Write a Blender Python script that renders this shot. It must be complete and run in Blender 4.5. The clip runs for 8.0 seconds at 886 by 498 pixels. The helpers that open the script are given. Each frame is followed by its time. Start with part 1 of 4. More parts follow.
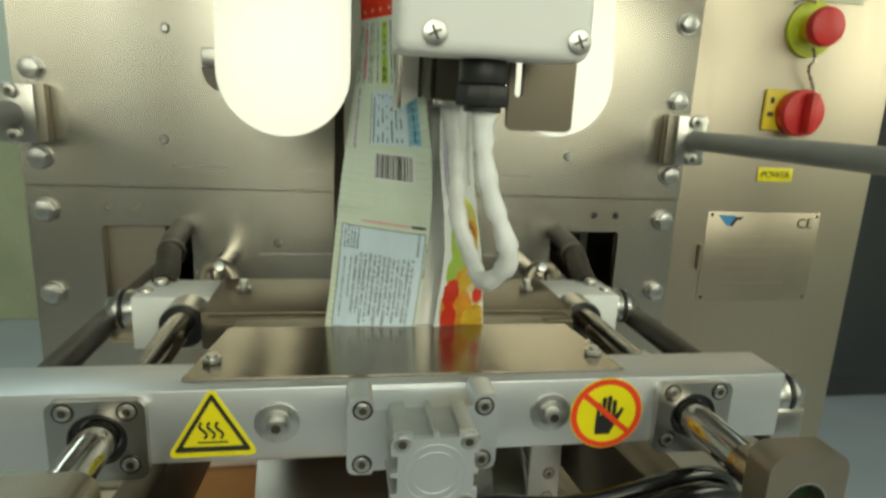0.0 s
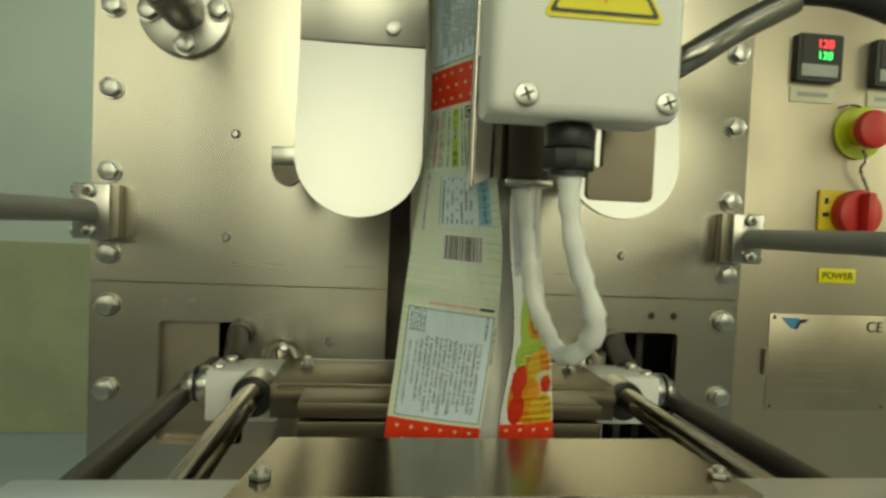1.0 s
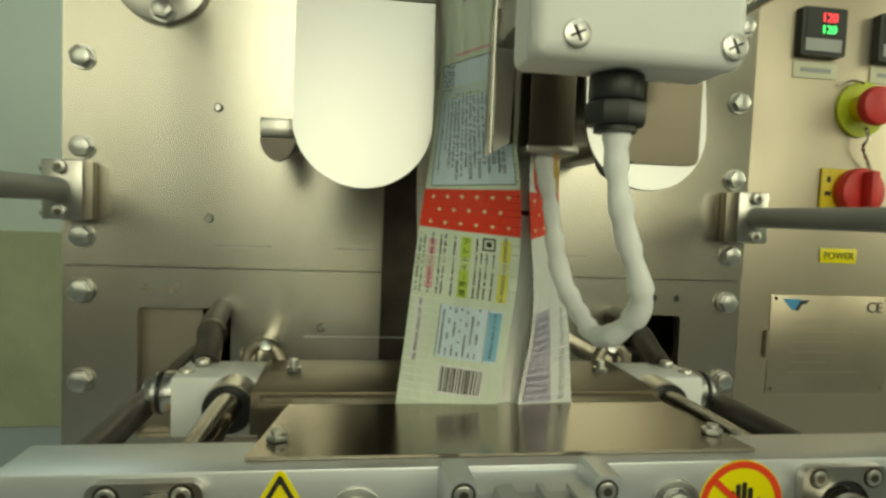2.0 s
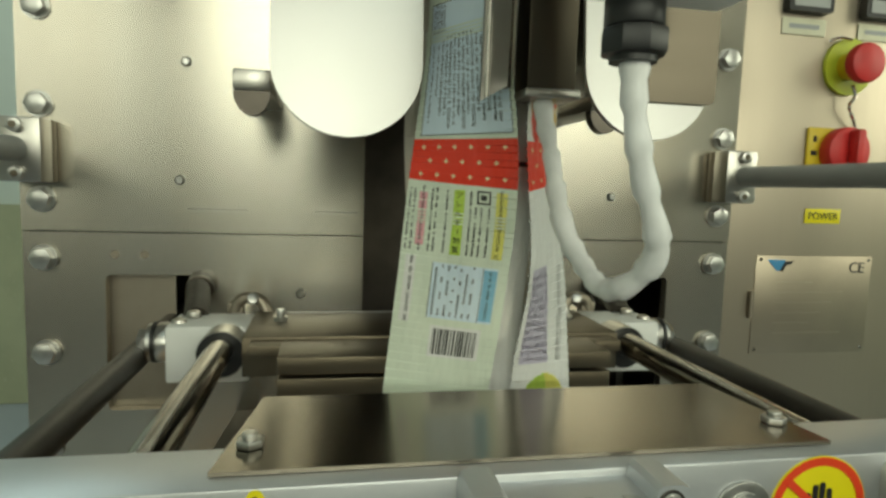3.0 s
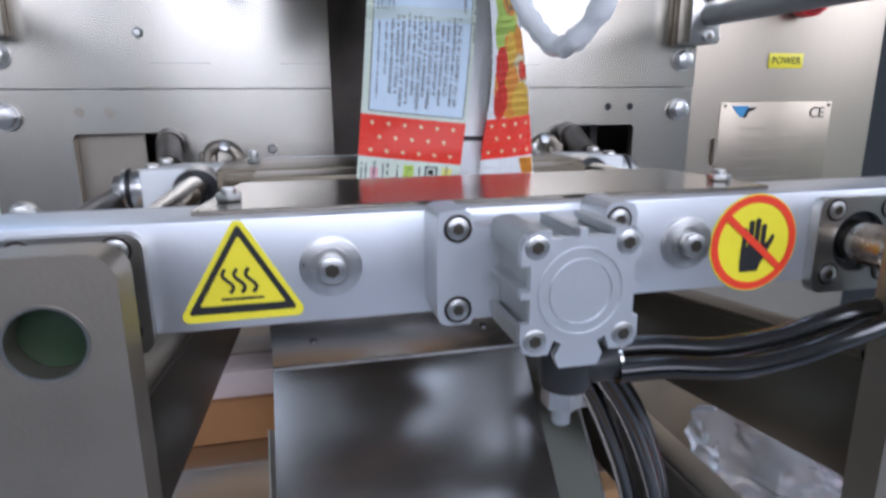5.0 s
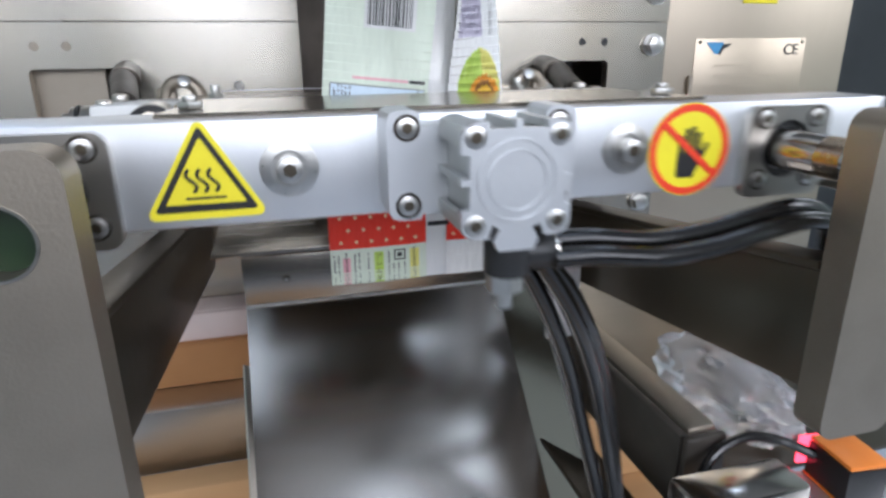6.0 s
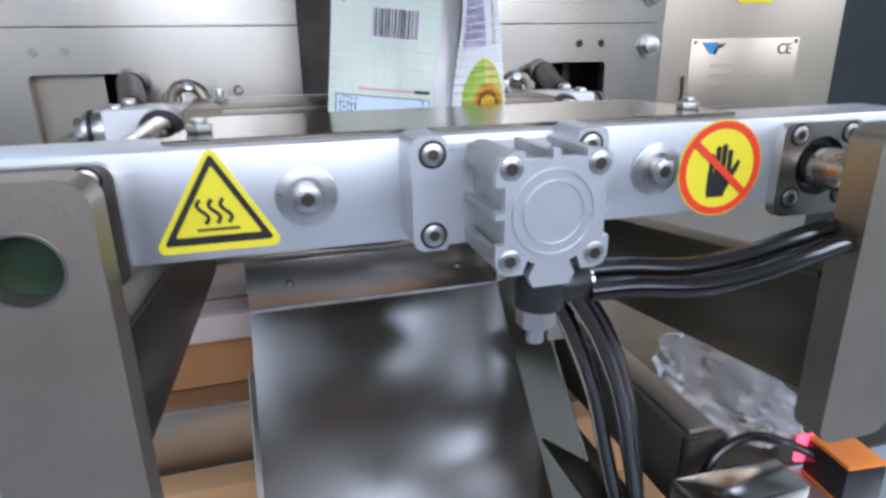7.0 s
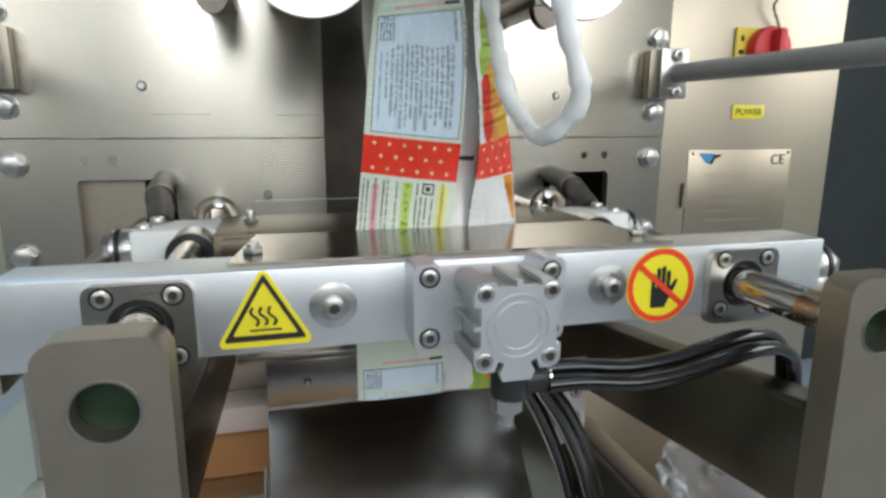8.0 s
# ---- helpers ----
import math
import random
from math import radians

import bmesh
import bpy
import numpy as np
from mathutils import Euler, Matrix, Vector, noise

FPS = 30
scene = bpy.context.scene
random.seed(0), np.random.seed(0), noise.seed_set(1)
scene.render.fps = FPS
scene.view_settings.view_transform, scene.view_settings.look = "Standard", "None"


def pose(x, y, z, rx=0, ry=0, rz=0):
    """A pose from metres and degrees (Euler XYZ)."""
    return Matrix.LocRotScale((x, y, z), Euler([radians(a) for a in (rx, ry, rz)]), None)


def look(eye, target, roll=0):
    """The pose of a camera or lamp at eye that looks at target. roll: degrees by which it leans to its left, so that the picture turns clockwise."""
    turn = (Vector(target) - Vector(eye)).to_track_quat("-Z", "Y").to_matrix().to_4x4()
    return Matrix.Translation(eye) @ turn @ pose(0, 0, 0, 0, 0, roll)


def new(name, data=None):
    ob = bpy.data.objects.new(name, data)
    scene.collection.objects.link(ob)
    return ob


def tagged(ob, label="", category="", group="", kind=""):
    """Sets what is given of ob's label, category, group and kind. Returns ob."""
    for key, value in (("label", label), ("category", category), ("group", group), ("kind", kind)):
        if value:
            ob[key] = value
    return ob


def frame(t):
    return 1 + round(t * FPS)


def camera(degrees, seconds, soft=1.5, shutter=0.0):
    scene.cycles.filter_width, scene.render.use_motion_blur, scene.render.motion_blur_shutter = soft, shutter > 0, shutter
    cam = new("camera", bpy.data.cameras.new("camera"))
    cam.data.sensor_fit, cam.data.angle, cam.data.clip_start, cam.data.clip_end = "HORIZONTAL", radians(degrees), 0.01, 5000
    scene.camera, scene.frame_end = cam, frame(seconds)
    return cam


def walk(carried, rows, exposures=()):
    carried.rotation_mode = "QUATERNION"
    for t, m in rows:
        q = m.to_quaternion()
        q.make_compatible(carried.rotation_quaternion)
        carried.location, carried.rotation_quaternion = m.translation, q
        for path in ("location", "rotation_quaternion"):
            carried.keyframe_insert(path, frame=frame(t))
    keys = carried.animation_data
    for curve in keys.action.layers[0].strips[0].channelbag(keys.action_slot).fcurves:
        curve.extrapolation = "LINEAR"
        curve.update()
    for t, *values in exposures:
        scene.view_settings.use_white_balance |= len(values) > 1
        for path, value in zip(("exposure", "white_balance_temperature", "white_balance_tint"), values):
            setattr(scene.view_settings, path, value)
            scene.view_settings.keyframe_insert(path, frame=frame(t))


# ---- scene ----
cam = camera(71.9, 8.0, soft=2.8, shutter=0.4)
PATH = [
    (0, (-0.0384, -0.5942, 0.4069), (0.2952, 1.3247, -0.0476), 2.75),
    (0.5, (-0.0401, -0.6093, 0.3973), (0.2315, 1.3623, 0.1996), 2.58),
    (1, (-0.0564, -0.5891, 0.3850), (0.1615, 1.3976, 0.3104), 2.46),
    (2.5, (-0.0722, -0.5525, 0.3726), (0.2689, 1.4125, 0.2223), 2.07),
    (3, (-0.0754, -0.5413, 0.3671), (0.2978, 1.4132, 0.1656), 1.87),
    (3.5, (-0.0771, -0.5332, 0.3676), (0.3218, 1.4089, 0.1050), 1.55),
    (4, (-0.0746, -0.5350, 0.3512), (0.3381, 1.3970, 0.0392), 1.19),
    (4.5, (-0.0774, -0.5462, 0.3414), (0.3549, 1.3696, -0.0363), 0.37),
    (5, (-0.0744, -0.5630, 0.3145), (0.3632, 1.3271, -0.1714), -0.38),
    (6.5, (-0.0690, -0.5675, 0.2992), (0.4373, 1.2560, -0.3475), -0.68),
    (7, (-0.0765, -0.5672, 0.3083), (0.4335, 1.2551, -0.3393), -0.79),
    (7.5, (-0.0862, -0.5778, 0.3323), (0.4128, 1.2764, -0.2269), -0.25),
    (8, (-0.0866, -0.5862, 0.3393), (0.4203, 1.3033, -0.0765), 0.28),
]
walk(cam, [(t, look(eye, target, roll)) for t, eye, target, roll in PATH],
     exposures=[(0.0, -0.14, 7000, -8), (0.5, -0.38, 7600, -12), (1.0, -0.5, 8200, -16), (2.5, -0.36, 7500, -12), (3.5, -0.27, 6500, -6), (4.5, 0.0, 6100, 2), (5.0, 0.2, 5200, 21), (5.2, 0.24, 5250, 21), (6.3, 0.58, 5550, 14), (6.6, 0.57, 5600, 13), (7.0, 0.49, 5200, 19), (7.5, 0.36, 5250, 18), (8.0, 0.22, 5800, 9)])

# ---- world and lamps ----
world = bpy.data.worlds.new("world")
scene.world = world
world.use_nodes = True
world.node_tree.nodes["Background"].inputs[0].default_value = (0.75, 0.8, 0.85, 1)
world.node_tree.nodes["Background"].inputs[1].default_value = 0.15


def area_lamp(name, at, sx, sy, watts, color):
    data = bpy.data.lights.new(name, "AREA")
    data.shape, data.size, data.size_y, data.energy, data.color = "RECTANGLE", sx, sy, watts, color
    ob = new(name, data)
    ob.matrix_world = at
    return ob


# x, y, length, watts of the ceiling lamps, which hang askew to the machine
# first three follow the slide's reflections; last three are added, unseen fill
LAMPS = ((0.21, -1.07, 0.52, 1.1), (0.74, -1.26, 0.86, 1.9), (-0.37, -1.13, 0.52, 0.9), (0.10, -1.98, 0.70, 1.6), (-1.35, 1.10, 1.2, 9.0), (1.35, 0.9, 1.2, 4.0))
SKEW = -26.5
FILL_PANES = (-1.35, -0.15, 1.05)
for lx, ly, ln, watts in LAMPS:
    area_lamp("fluorescent", pose(lx, ly, 1.69, 0, 0, SKEW), 0.17, ln, watts, (0.80, 0.92, 1.0))
# added area lights behind the camera that brighten plate, covers and bars
for wx, watts in zip(FILL_PANES, (8, 14, 14)):
    area_lamp("window_light", pose(wx, -2.37, 1.10, 90, 0, 0), 0.95, 1.0, watts, (1.0, 0.96, 0.88))
# added side light that brightens the control cabinet
area_lamp("window_light", pose(2.36, -1.1, 1.075, 90, 0, 90), 0.98, 1.02, 15, (1.0, 0.95, 0.86))

# ---- materials ----
def mat(name, color, rough=0.5, metal=0.0, vary=0.12, scale=8.0, bump=0.0, bump_scale=60.0, stretch=(1, 1, 1), coat=0.0, band_tone=None, band_amount=0.0, emit=0.0, rough_vary=0.08, spread=0.0, depth=0.0006, coords="Object", wide=0.42, brushed=0.0):
    m = bpy.data.materials.new(name)
    m.use_nodes = True
    nt = m.node_tree
    bsdf = nt.nodes["Principled BSDF"]
    bsdf.inputs["Metallic"].default_value = metal
    bsdf.inputs["Roughness"].default_value = rough
    bsdf.inputs["Coat Weight"].default_value = coat
    bsdf.inputs["Coat Roughness"].default_value = 0.12
    tc = nt.nodes.new("ShaderNodeTexCoord")
    mp = nt.nodes.new("ShaderNodeMapping")
    mp.inputs["Scale"].default_value = stretch
    nt.links.new(tc.outputs[coords], mp.inputs["Vector"])
    big = nt.nodes.new("ShaderNodeTexNoise")
    big.inputs["Scale"].default_value = scale
    big.inputs["Detail"].default_value = 5
    nt.links.new(mp.outputs["Vector"], big.inputs["Vector"])
    fine = nt.nodes.new("ShaderNodeTexNoise")
    fine.inputs["Scale"].default_value = bump_scale
    fine.inputs["Detail"].default_value = 3
    nt.links.new(mp.outputs["Vector"], fine.inputs["Vector"])
    mix = nt.nodes.new("ShaderNodeMix")
    mix.data_type, mix.blend_type = "RGBA", "MIX"
    dark = band_tone if band_tone else [c * (1 - vary * 2) for c in color]
    ramp = nt.nodes.new("ShaderNodeMapRange")
    ramp.inputs["From Min"].default_value = wide
    ramp.inputs["From Max"].default_value = 0.75
    ramp.inputs["To Max"].default_value = band_amount if band_tone else 1.0
    nt.links.new(big.outputs["Fac"], ramp.inputs["Value"])
    nt.links.new(ramp.outputs["Result"], mix.inputs["Factor"])
    mix.inputs["A"].default_value = (*color, 1)
    mix.inputs["B"].default_value = (*dark, 1)
    out = mix.outputs["Result"]
    if spread:
        info = nt.nodes.new("ShaderNodeObjectInfo")
        hsv = nt.nodes.new("ShaderNodeHueSaturation")
        rng = nt.nodes.new("ShaderNodeMapRange")
        rng.inputs["To Min"].default_value, rng.inputs["To Max"].default_value = 1 - spread, 1 + spread
        nt.links.new(info.outputs["Random"], rng.inputs["Value"])
        nt.links.new(rng.outputs["Result"], hsv.inputs["Value"])
        nt.links.new(out, hsv.inputs["Color"])
        out = hsv.outputs["Color"]
    nt.links.new(out, bsdf.inputs["Base Color"])
    rr = nt.nodes.new("ShaderNodeMapRange")
    rr.inputs["To Min"].default_value = max(0.02, rough - rough_vary)
    rr.inputs["To Max"].default_value = min(1.0, rough + rough_vary)
    nt.links.new(fine.outputs["Fac"], rr.inputs["Value"])
    nt.links.new(rr.outputs["Result"], bsdf.inputs["Roughness"])
    if bump:
        b = nt.nodes.new("ShaderNodeBump")
        b.inputs["Strength"].default_value = bump
        b.inputs["Distance"].default_value = depth
        nt.links.new(fine.outputs["Fac"], b.inputs["Height"])
        nt.links.new(b.outputs["Normal"], bsdf.inputs["Normal"])
    if brushed:
        # brushed sideways: reflections run out upwards and downwards
        grain = nt.nodes.new("ShaderNodeCombineXYZ")
        grain.inputs["Z"].default_value = 1.0
        nt.links.new(grain.outputs["Vector"], bsdf.inputs["Tangent"])
        bsdf.inputs["Anisotropic"].default_value = brushed
    if emit:
        bsdf.inputs["Emission Color"].default_value = (*color, 1)
        bsdf.inputs["Emission Strength"].default_value = emit
    return m


# the darker upright bands paint blurred reflections into the plate's colour
PLATE = mat("brushed_steel_plate", (0.58, 0.548, 0.48), 0.27, 1.0, 0.06, 7, 0.0, 260, (1, 1, 0.12), band_tone=(0.40, 0.35, 0.27), band_amount=0.7, rough_vary=0.0, wide=0.36, brushed=0.6)
STEEL = mat("satin_steel", (0.53, 0.51, 0.47), 0.30, 1.0, 0.05, 12, 0.02, 300, (0.08, 1, 1), rough_vary=0.05)
SHEET = mat("mill_steel_sheet", (0.36, 0.335, 0.30), 0.26, 1.0, 0.06, 9, 0.012, 220, (0.06, 1, 1), rough_vary=0.04)
MIRROR = mat("polished_steel", (0.27, 0.238, 0.19), 0.19, 1.0, 0.06, 14, 0.03, 260, (0.05, 1, 1), rough_vary=0.05)
CHROME = mat("chromed_rod", (0.50, 0.47, 0.43), 0.15, 1.0, 0.1, 30, 0.03, 400, rough_vary=0.06)
ZINC = mat("zinc_screw", (0.62, 0.61, 0.58), 0.32, 1.0, 0.15, 90, 0.1, 600, rough_vary=0.1)
SLIDE = mat("polished_slide_steel", (0.29, 0.265, 0.235), 0.19, 1.0, 0.06, 9, 0.008, 220, (0.06, 1, 1), rough_vary=0.03)
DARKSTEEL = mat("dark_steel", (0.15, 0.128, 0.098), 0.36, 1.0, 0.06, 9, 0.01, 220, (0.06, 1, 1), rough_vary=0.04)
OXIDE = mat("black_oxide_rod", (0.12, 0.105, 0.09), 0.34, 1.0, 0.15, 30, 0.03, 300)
BRONZE = mat("worn_bronze_rod", (0.40, 0.33, 0.26), 0.25, 1.0, 0.2, 40, 0.05, 300)
ALU = mat("anodised_aluminium", (0.66, 0.67, 0.68), 0.42, 0.8, 0.05, 14, 0.08, 500, rough_vary=0.06)
ALU_DARK = mat("die_cast_aluminium", (0.55, 0.56, 0.55), 0.5, 0.8, 0.08, 40, 0.15, 500)
WHITE = mat("white_nylon_block", (0.82, 0.82, 0.79), 0.45, 0.0, 0.05, 20, 0.05, 300)
LOBE = mat("satin_belt_cover", (0.50, 0.49, 0.47), 0.36, 1.0, 0.03, 6, rough_vary=0.02)
BOXGREY = mat("light_grey_plastic", (0.84, 0.83, 0.79), 0.42, 0.0, 0.04, 14, 0.06, 700)
BLACK = mat("black_plastic", (0.018, 0.018, 0.018), 0.4, 0.0, 0.2, 30, 0.1, 300)
RUBBER = mat("black_rubber_hose", (0.007, 0.0065, 0.006), 0.16, 0.0, 0.2, 30, 0.05, 200)
SLEEVE = mat("white_spiral_sleeve", (0.90, 0.89, 0.87), 0.42, 0.0, 0.08, 60, 0.35, 180, coat=0.2)
# upright streaks of a darker tone
CABINET = mat("cabinet_steel", (0.50, 0.435, 0.34), 0.40, 1.0, 0.08, 5, 0.08, 260, (1, 1, 0.04), band_tone=(0.42, 0.36, 0.28), band_amount=0.6)
NAMEPLATE = mat("etched_name_plate", (0.46, 0.395, 0.305), 0.40, 1.0, 0.05, 20, 0.05, 300)
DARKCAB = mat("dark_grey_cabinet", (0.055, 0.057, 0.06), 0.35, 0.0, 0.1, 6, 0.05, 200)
GREYPAINT = mat("grey_painted_bar", (0.36, 0.37, 0.36), 0.45, 0.2, 0.06, 30, 0.05, 300)
TAUPE = mat("bead_blasted_bracket", (0.36, 0.315, 0.255), 0.46, 1.0, 0.05, 40, 0.15, 900)
YELLOW = mat("yellow_sticker", (0.86, 0.74, 0.02), 0.38, 0.0, 0.04, 40, 0.03, 300)
REDINK = mat("red_print", (0.80, 0.06, 0.02), 0.38, 0.0, 0.05, 40, 0.03, 300)
INK = mat("black_print", (0.02, 0.02, 0.02), 0.4, 0.0, 0.1, 40)
REDKNOB = mat("red_button", (0.62, 0.03, 0.03), 0.4, 0.0, 0.1, 40, 0.05, 300)
YELKNOB = mat("yellow_collar", (0.75, 0.55, 0.03), 0.4, 0.0, 0.1, 40, 0.05, 300)
LIME = mat("lime_collar", (0.55, 0.62, 0.05), 0.4, 0.0, 0.1, 40, 0.05, 300)
CREAM = mat("cream_tag", (0.72, 0.70, 0.52), 0.5, 0.0, 0.06, 30)
BLUE = mat("blue_print", (0.08, 0.30, 0.55), 0.4, 0.0, 0.08, 40)
CARD = mat("brown_cardboard", (0.42, 0.20, 0.07), 0.75, 0.0, 0.1, 12, 0.2, 120)
WOOD = mat("pale_pallet_wood", (0.55, 0.33, 0.15), 0.6, 0.0, 0.15, 10, 0.2, 60, (0.1, 1, 1))
GREEN = mat("green_plug", (0.010, 0.030, 0.007), 0.45, 0.0, 0.3, 60, 0.1, 200)
ORANGE = mat("orange_housing", (0.85, 0.25, 0.03), 0.4, 0.0, 0.06, 40, 0.05, 300)
JAWSTEEL = mat("heat_browned_jaw_steel", (0.185, 0.155, 0.112), 0.40, 1.0, 0.08, 14, 0.03, 260, (0.08, 1, 1), rough_vary=0.06)
IRON = mat("oiled_black_iron", (0.045, 0.038, 0.030), 0.42, 0.0, 0.2, 40, 0.08, 300)
PAPER = mat("pale_pink_paper", (0.72, 0.60, 0.56), 0.7, 0.0, 0.06, 20, 0.1, 120)
FLOOR = mat("pale_resin_floor", (0.48, 0.52, 0.58), 0.35, 0.0, 0.06, 3, 0.05, 40)
WHITEWALL = mat("white_wall_paint", (0.82, 0.82, 0.80), 0.6, 0.0, 0.04, 2)
WALL = mat("pale_wall_panel", (0.70, 0.76, 0.68), 0.6, 0.0, 0.06, 2, 0.05, 30)
CEIL = mat("grey_ceiling", (0.30, 0.30, 0.30), 0.8, 0.0, 0.04, 2)
GUARD = mat("olive_panel_paint", (0.50, 0.51, 0.33), 0.25, 0.0, 0.10, 4, 0.05, 60)
RED_LED = mat("red_led", (1.0, 0.05, 0.08), 0.4, emit=3.0, vary=0.0)
GREEN_LED = mat("green_led", (0.10, 1.0, 0.25), 0.4, emit=3.0, vary=0.0)


# ---- building helpers ----
def box(bm, x0, x1, y0, y1, z0, z1, bev=0.0, seg=2):
    r = bmesh.ops.create_cube(bm, size=1.0)
    vs = r["verts"]
    bmesh.ops.scale(bm, vec=(x1 - x0, y1 - y0, z1 - z0), verts=vs)
    bmesh.ops.translate(bm, vec=((x0 + x1) / 2, (y0 + y1) / 2, (z0 + z1) / 2), verts=vs)
    if bev:
        es = list({e for v in vs for e in v.link_edges})
        bmesh.ops.bevel(bm, geom=es, offset=bev, segments=seg, profile=0.5, affect="EDGES")
    return bm


def cyl(bm, at, axis, r, length, seg=24, r2=None, bev=0.0):
    """A cylinder that starts at a point and runs along an axis."""
    d = Vector(axis).normalized()
    m = Matrix.Translation(Vector(at) + d * length / 2) @ d.to_track_quat("Z", "Y").to_matrix().to_4x4()
    q = bmesh.ops.create_cone(bm, cap_ends=True, segments=seg, radius1=r, radius2=r if r2 is None else r2, depth=length, matrix=m)
    if bev:
        es = [e for e in {e for v in q["verts"] for e in v.link_edges} if any(len(f.verts) > 4 for f in e.link_faces)]
        bmesh.ops.bevel(bm, geom=es, offset=bev, segments=2, profile=0.5, affect="EDGES")
    return bm


def prism(bm, pts, y0, y1, holes=()):
    """A plate with an outline in x and z and a thickness in y, with holes let through it."""
    loops = [pts, *holes]
    edges = []
    for lp in loops:
        vs = [bm.verts.new((p[0], y0, p[1])) for p in lp]
        edges += [bm.edges.new((vs[i], vs[(i + 1) % len(vs)])) for i in range(len(vs))]
    bmesh.ops.triangle_fill(bm, use_beauty=True, use_dissolve=True, edges=edges)
    faces = list(bm.faces)
    ext = bmesh.ops.extrude_face_region(bm, geom=faces)
    vs = [g for g in ext["geom"] if isinstance(g, bmesh.types.BMVert)]
    bmesh.ops.translate(bm, vec=(0, y1 - y0, 0), verts=vs)
    bmesh.ops.recalc_face_normals(bm, faces=bm.faces)
    return bm


def ring(cx, cz, r, n=24, a0=0.0):
    return [(cx + r * math.cos(a0 + 2 * math.pi * i / n), cz + r * math.sin(a0 + 2 * math.pi * i / n)) for i in range(n)]


def rounded(x0, x1, z0, z1, r, n=5):
    out = []
    for cx, cz, a in ((x1 - r, z1 - r, 0), (x0 + r, z1 - r, 90), (x0 + r, z0 + r, 180), (x1 - r, z0 + r, 270)):
        out += [(cx + r * math.cos(radians(a + 90 * i / n)), cz + r * math.sin(radians(a + 90 * i / n))) for i in range(n + 1)]
    return out


def tube(bm, pts, r, seg=12, ripple=0.0, pitch=0.012, wraps=0.0):
    """A round tube along a smooth line through points."""
    P = [Vector(p) for p in pts]
    line = []
    for i in range(len(P) - 1):
        a, b, c, d = P[max(i - 1, 0)], P[i], P[i + 1], P[min(i + 2, len(P) - 1)]
        n = max(6, int((c - b).length / 0.003))
        for k in range(n):
            t = k / n
            line.append(0.5 * (2 * b + (c - a) * t + (2 * a - 5 * b + 4 * c - d) * t * t + (3 * b - a - 3 * c + d) * t ** 3))
    line.append(P[-1])
    rings, run = [], 0.0
    up = Vector((0.3, 1, 0.2)).normalized()
    for i, p in enumerate(line):
        d = (line[min(i + 1, len(line) - 1)] - line[max(i - 1, 0)]).normalized()
        run += (p - line[i - 1]).length if i else 0
        u = d.cross(up).normalized()
        w = d.cross(u)
        rr = r * (1 + ripple * math.sin(2 * math.pi * run / pitch))
        if wraps:
            p = p + Vector((0.0009 * math.sin(run * 118 + 0.6), 0.0005 * math.sin(run * 163), 0))
            lap = (run / pitch + 0.35 * math.sin(run * 61)) % 1.0
            rr *= 1 + wraps * (lap - 0.5) + 0.06 * math.sin(run * 97 + 1) + 0.05 * math.sin(run * 211)
        rings.append([bm.verts.new(p + rr * (math.cos(2 * math.pi * k / seg) * u + math.sin(2 * math.pi * k / seg) * w)) for k in range(seg)])
    for a, b in zip(rings, rings[1:]):
        for k in range(seg):
            bm.faces.new((a[k], a[(k + 1) % seg], b[(k + 1) % seg], b[k]))
    bm.faces.new(rings[0])
    bm.faces.new(rings[-1])
    bmesh.ops.recalc_face_normals(bm, faces=bm.faces)
    return bm


def mesh_of(name, bm, material, smooth=True):
    me = bpy.data.meshes.new(name)
    bm.to_mesh(me)
    bm.free()
    me.materials.append(material)
    if smooth:
        for p in me.polygons:
            p.use_smooth = True
        me.set_sharp_from_angle(angle=radians(35))
    return me


def part(name, bm, material, parent=None, label="", smooth=True, at=None):
    ob = new(name, mesh_of(name, bm, material, smooth))
    if at is not None:
        ob.matrix_basis = at
    if parent:
        ob.parent = parent
    return tagged(ob, label) if label else ob


def thing(name, label, category, at=None, group="", kind=""):
    ob = new(name)
    ob.empty_display_size = 0.01
    if at is not None:
        ob.matrix_basis = at
    return tagged(ob, label, category, group, kind)


def letters(name, text, size, material, parent, m, label="", thick=0.0002):
    """Text as a mesh, centred, lying in its own x and y, turned by m."""
    cu = bpy.data.curves.new(name, "FONT")
    cu.body, cu.size, cu.extrude = text, size, thick
    cu.align_x, cu.align_y = "CENTER", "CENTER"
    tmp = bpy.data.objects.new("tmp", cu)
    scene.collection.objects.link(tmp)
    me = bpy.data.meshes.new_from_object(tmp.evaluated_get(bpy.context.evaluated_depsgraph_get()))
    bpy.data.objects.remove(tmp)
    me.materials.clear()
    me.materials.append(material)
    ob = new(name, me)
    ob.parent = parent
    ob.matrix_basis = m
    return tagged(ob, label) if label else ob


def B():
    return bmesh.new()

# ---- the room ----
def slab(name, x0, x1, y0, y1, z0, z1, material, label, cat):
    return tagged(part(name, box(B(), x0, x1, y0, y1, z0, z1), material, smooth=False), label, cat, kind="structure")


slab("floor", -2.4, 2.4, -2.4, 2.25, -0.70, -0.60, FLOOR, "pale blue-grey resin floor of a packing room", "floor")
slab("ceiling", -2.4, 2.4, -2.4, 2.25, 1.75, 1.85, CEIL, "grey ceiling of the packing room", "ceiling")
slab("wall_north", -2.4, 2.4, 2.25, 2.35, -0.6, 1.75, WALL, "pale greenish wall panels", "wall")
# unseen wall, white with an added dark base to grade the plate's reflection
slab("wall_south", -2.4, 2.4, -2.5, -2.4, -0.6, 1.75, WHITEWALL, "unseen wall behind the camera, white to brighten the plate's reflection", "wall")
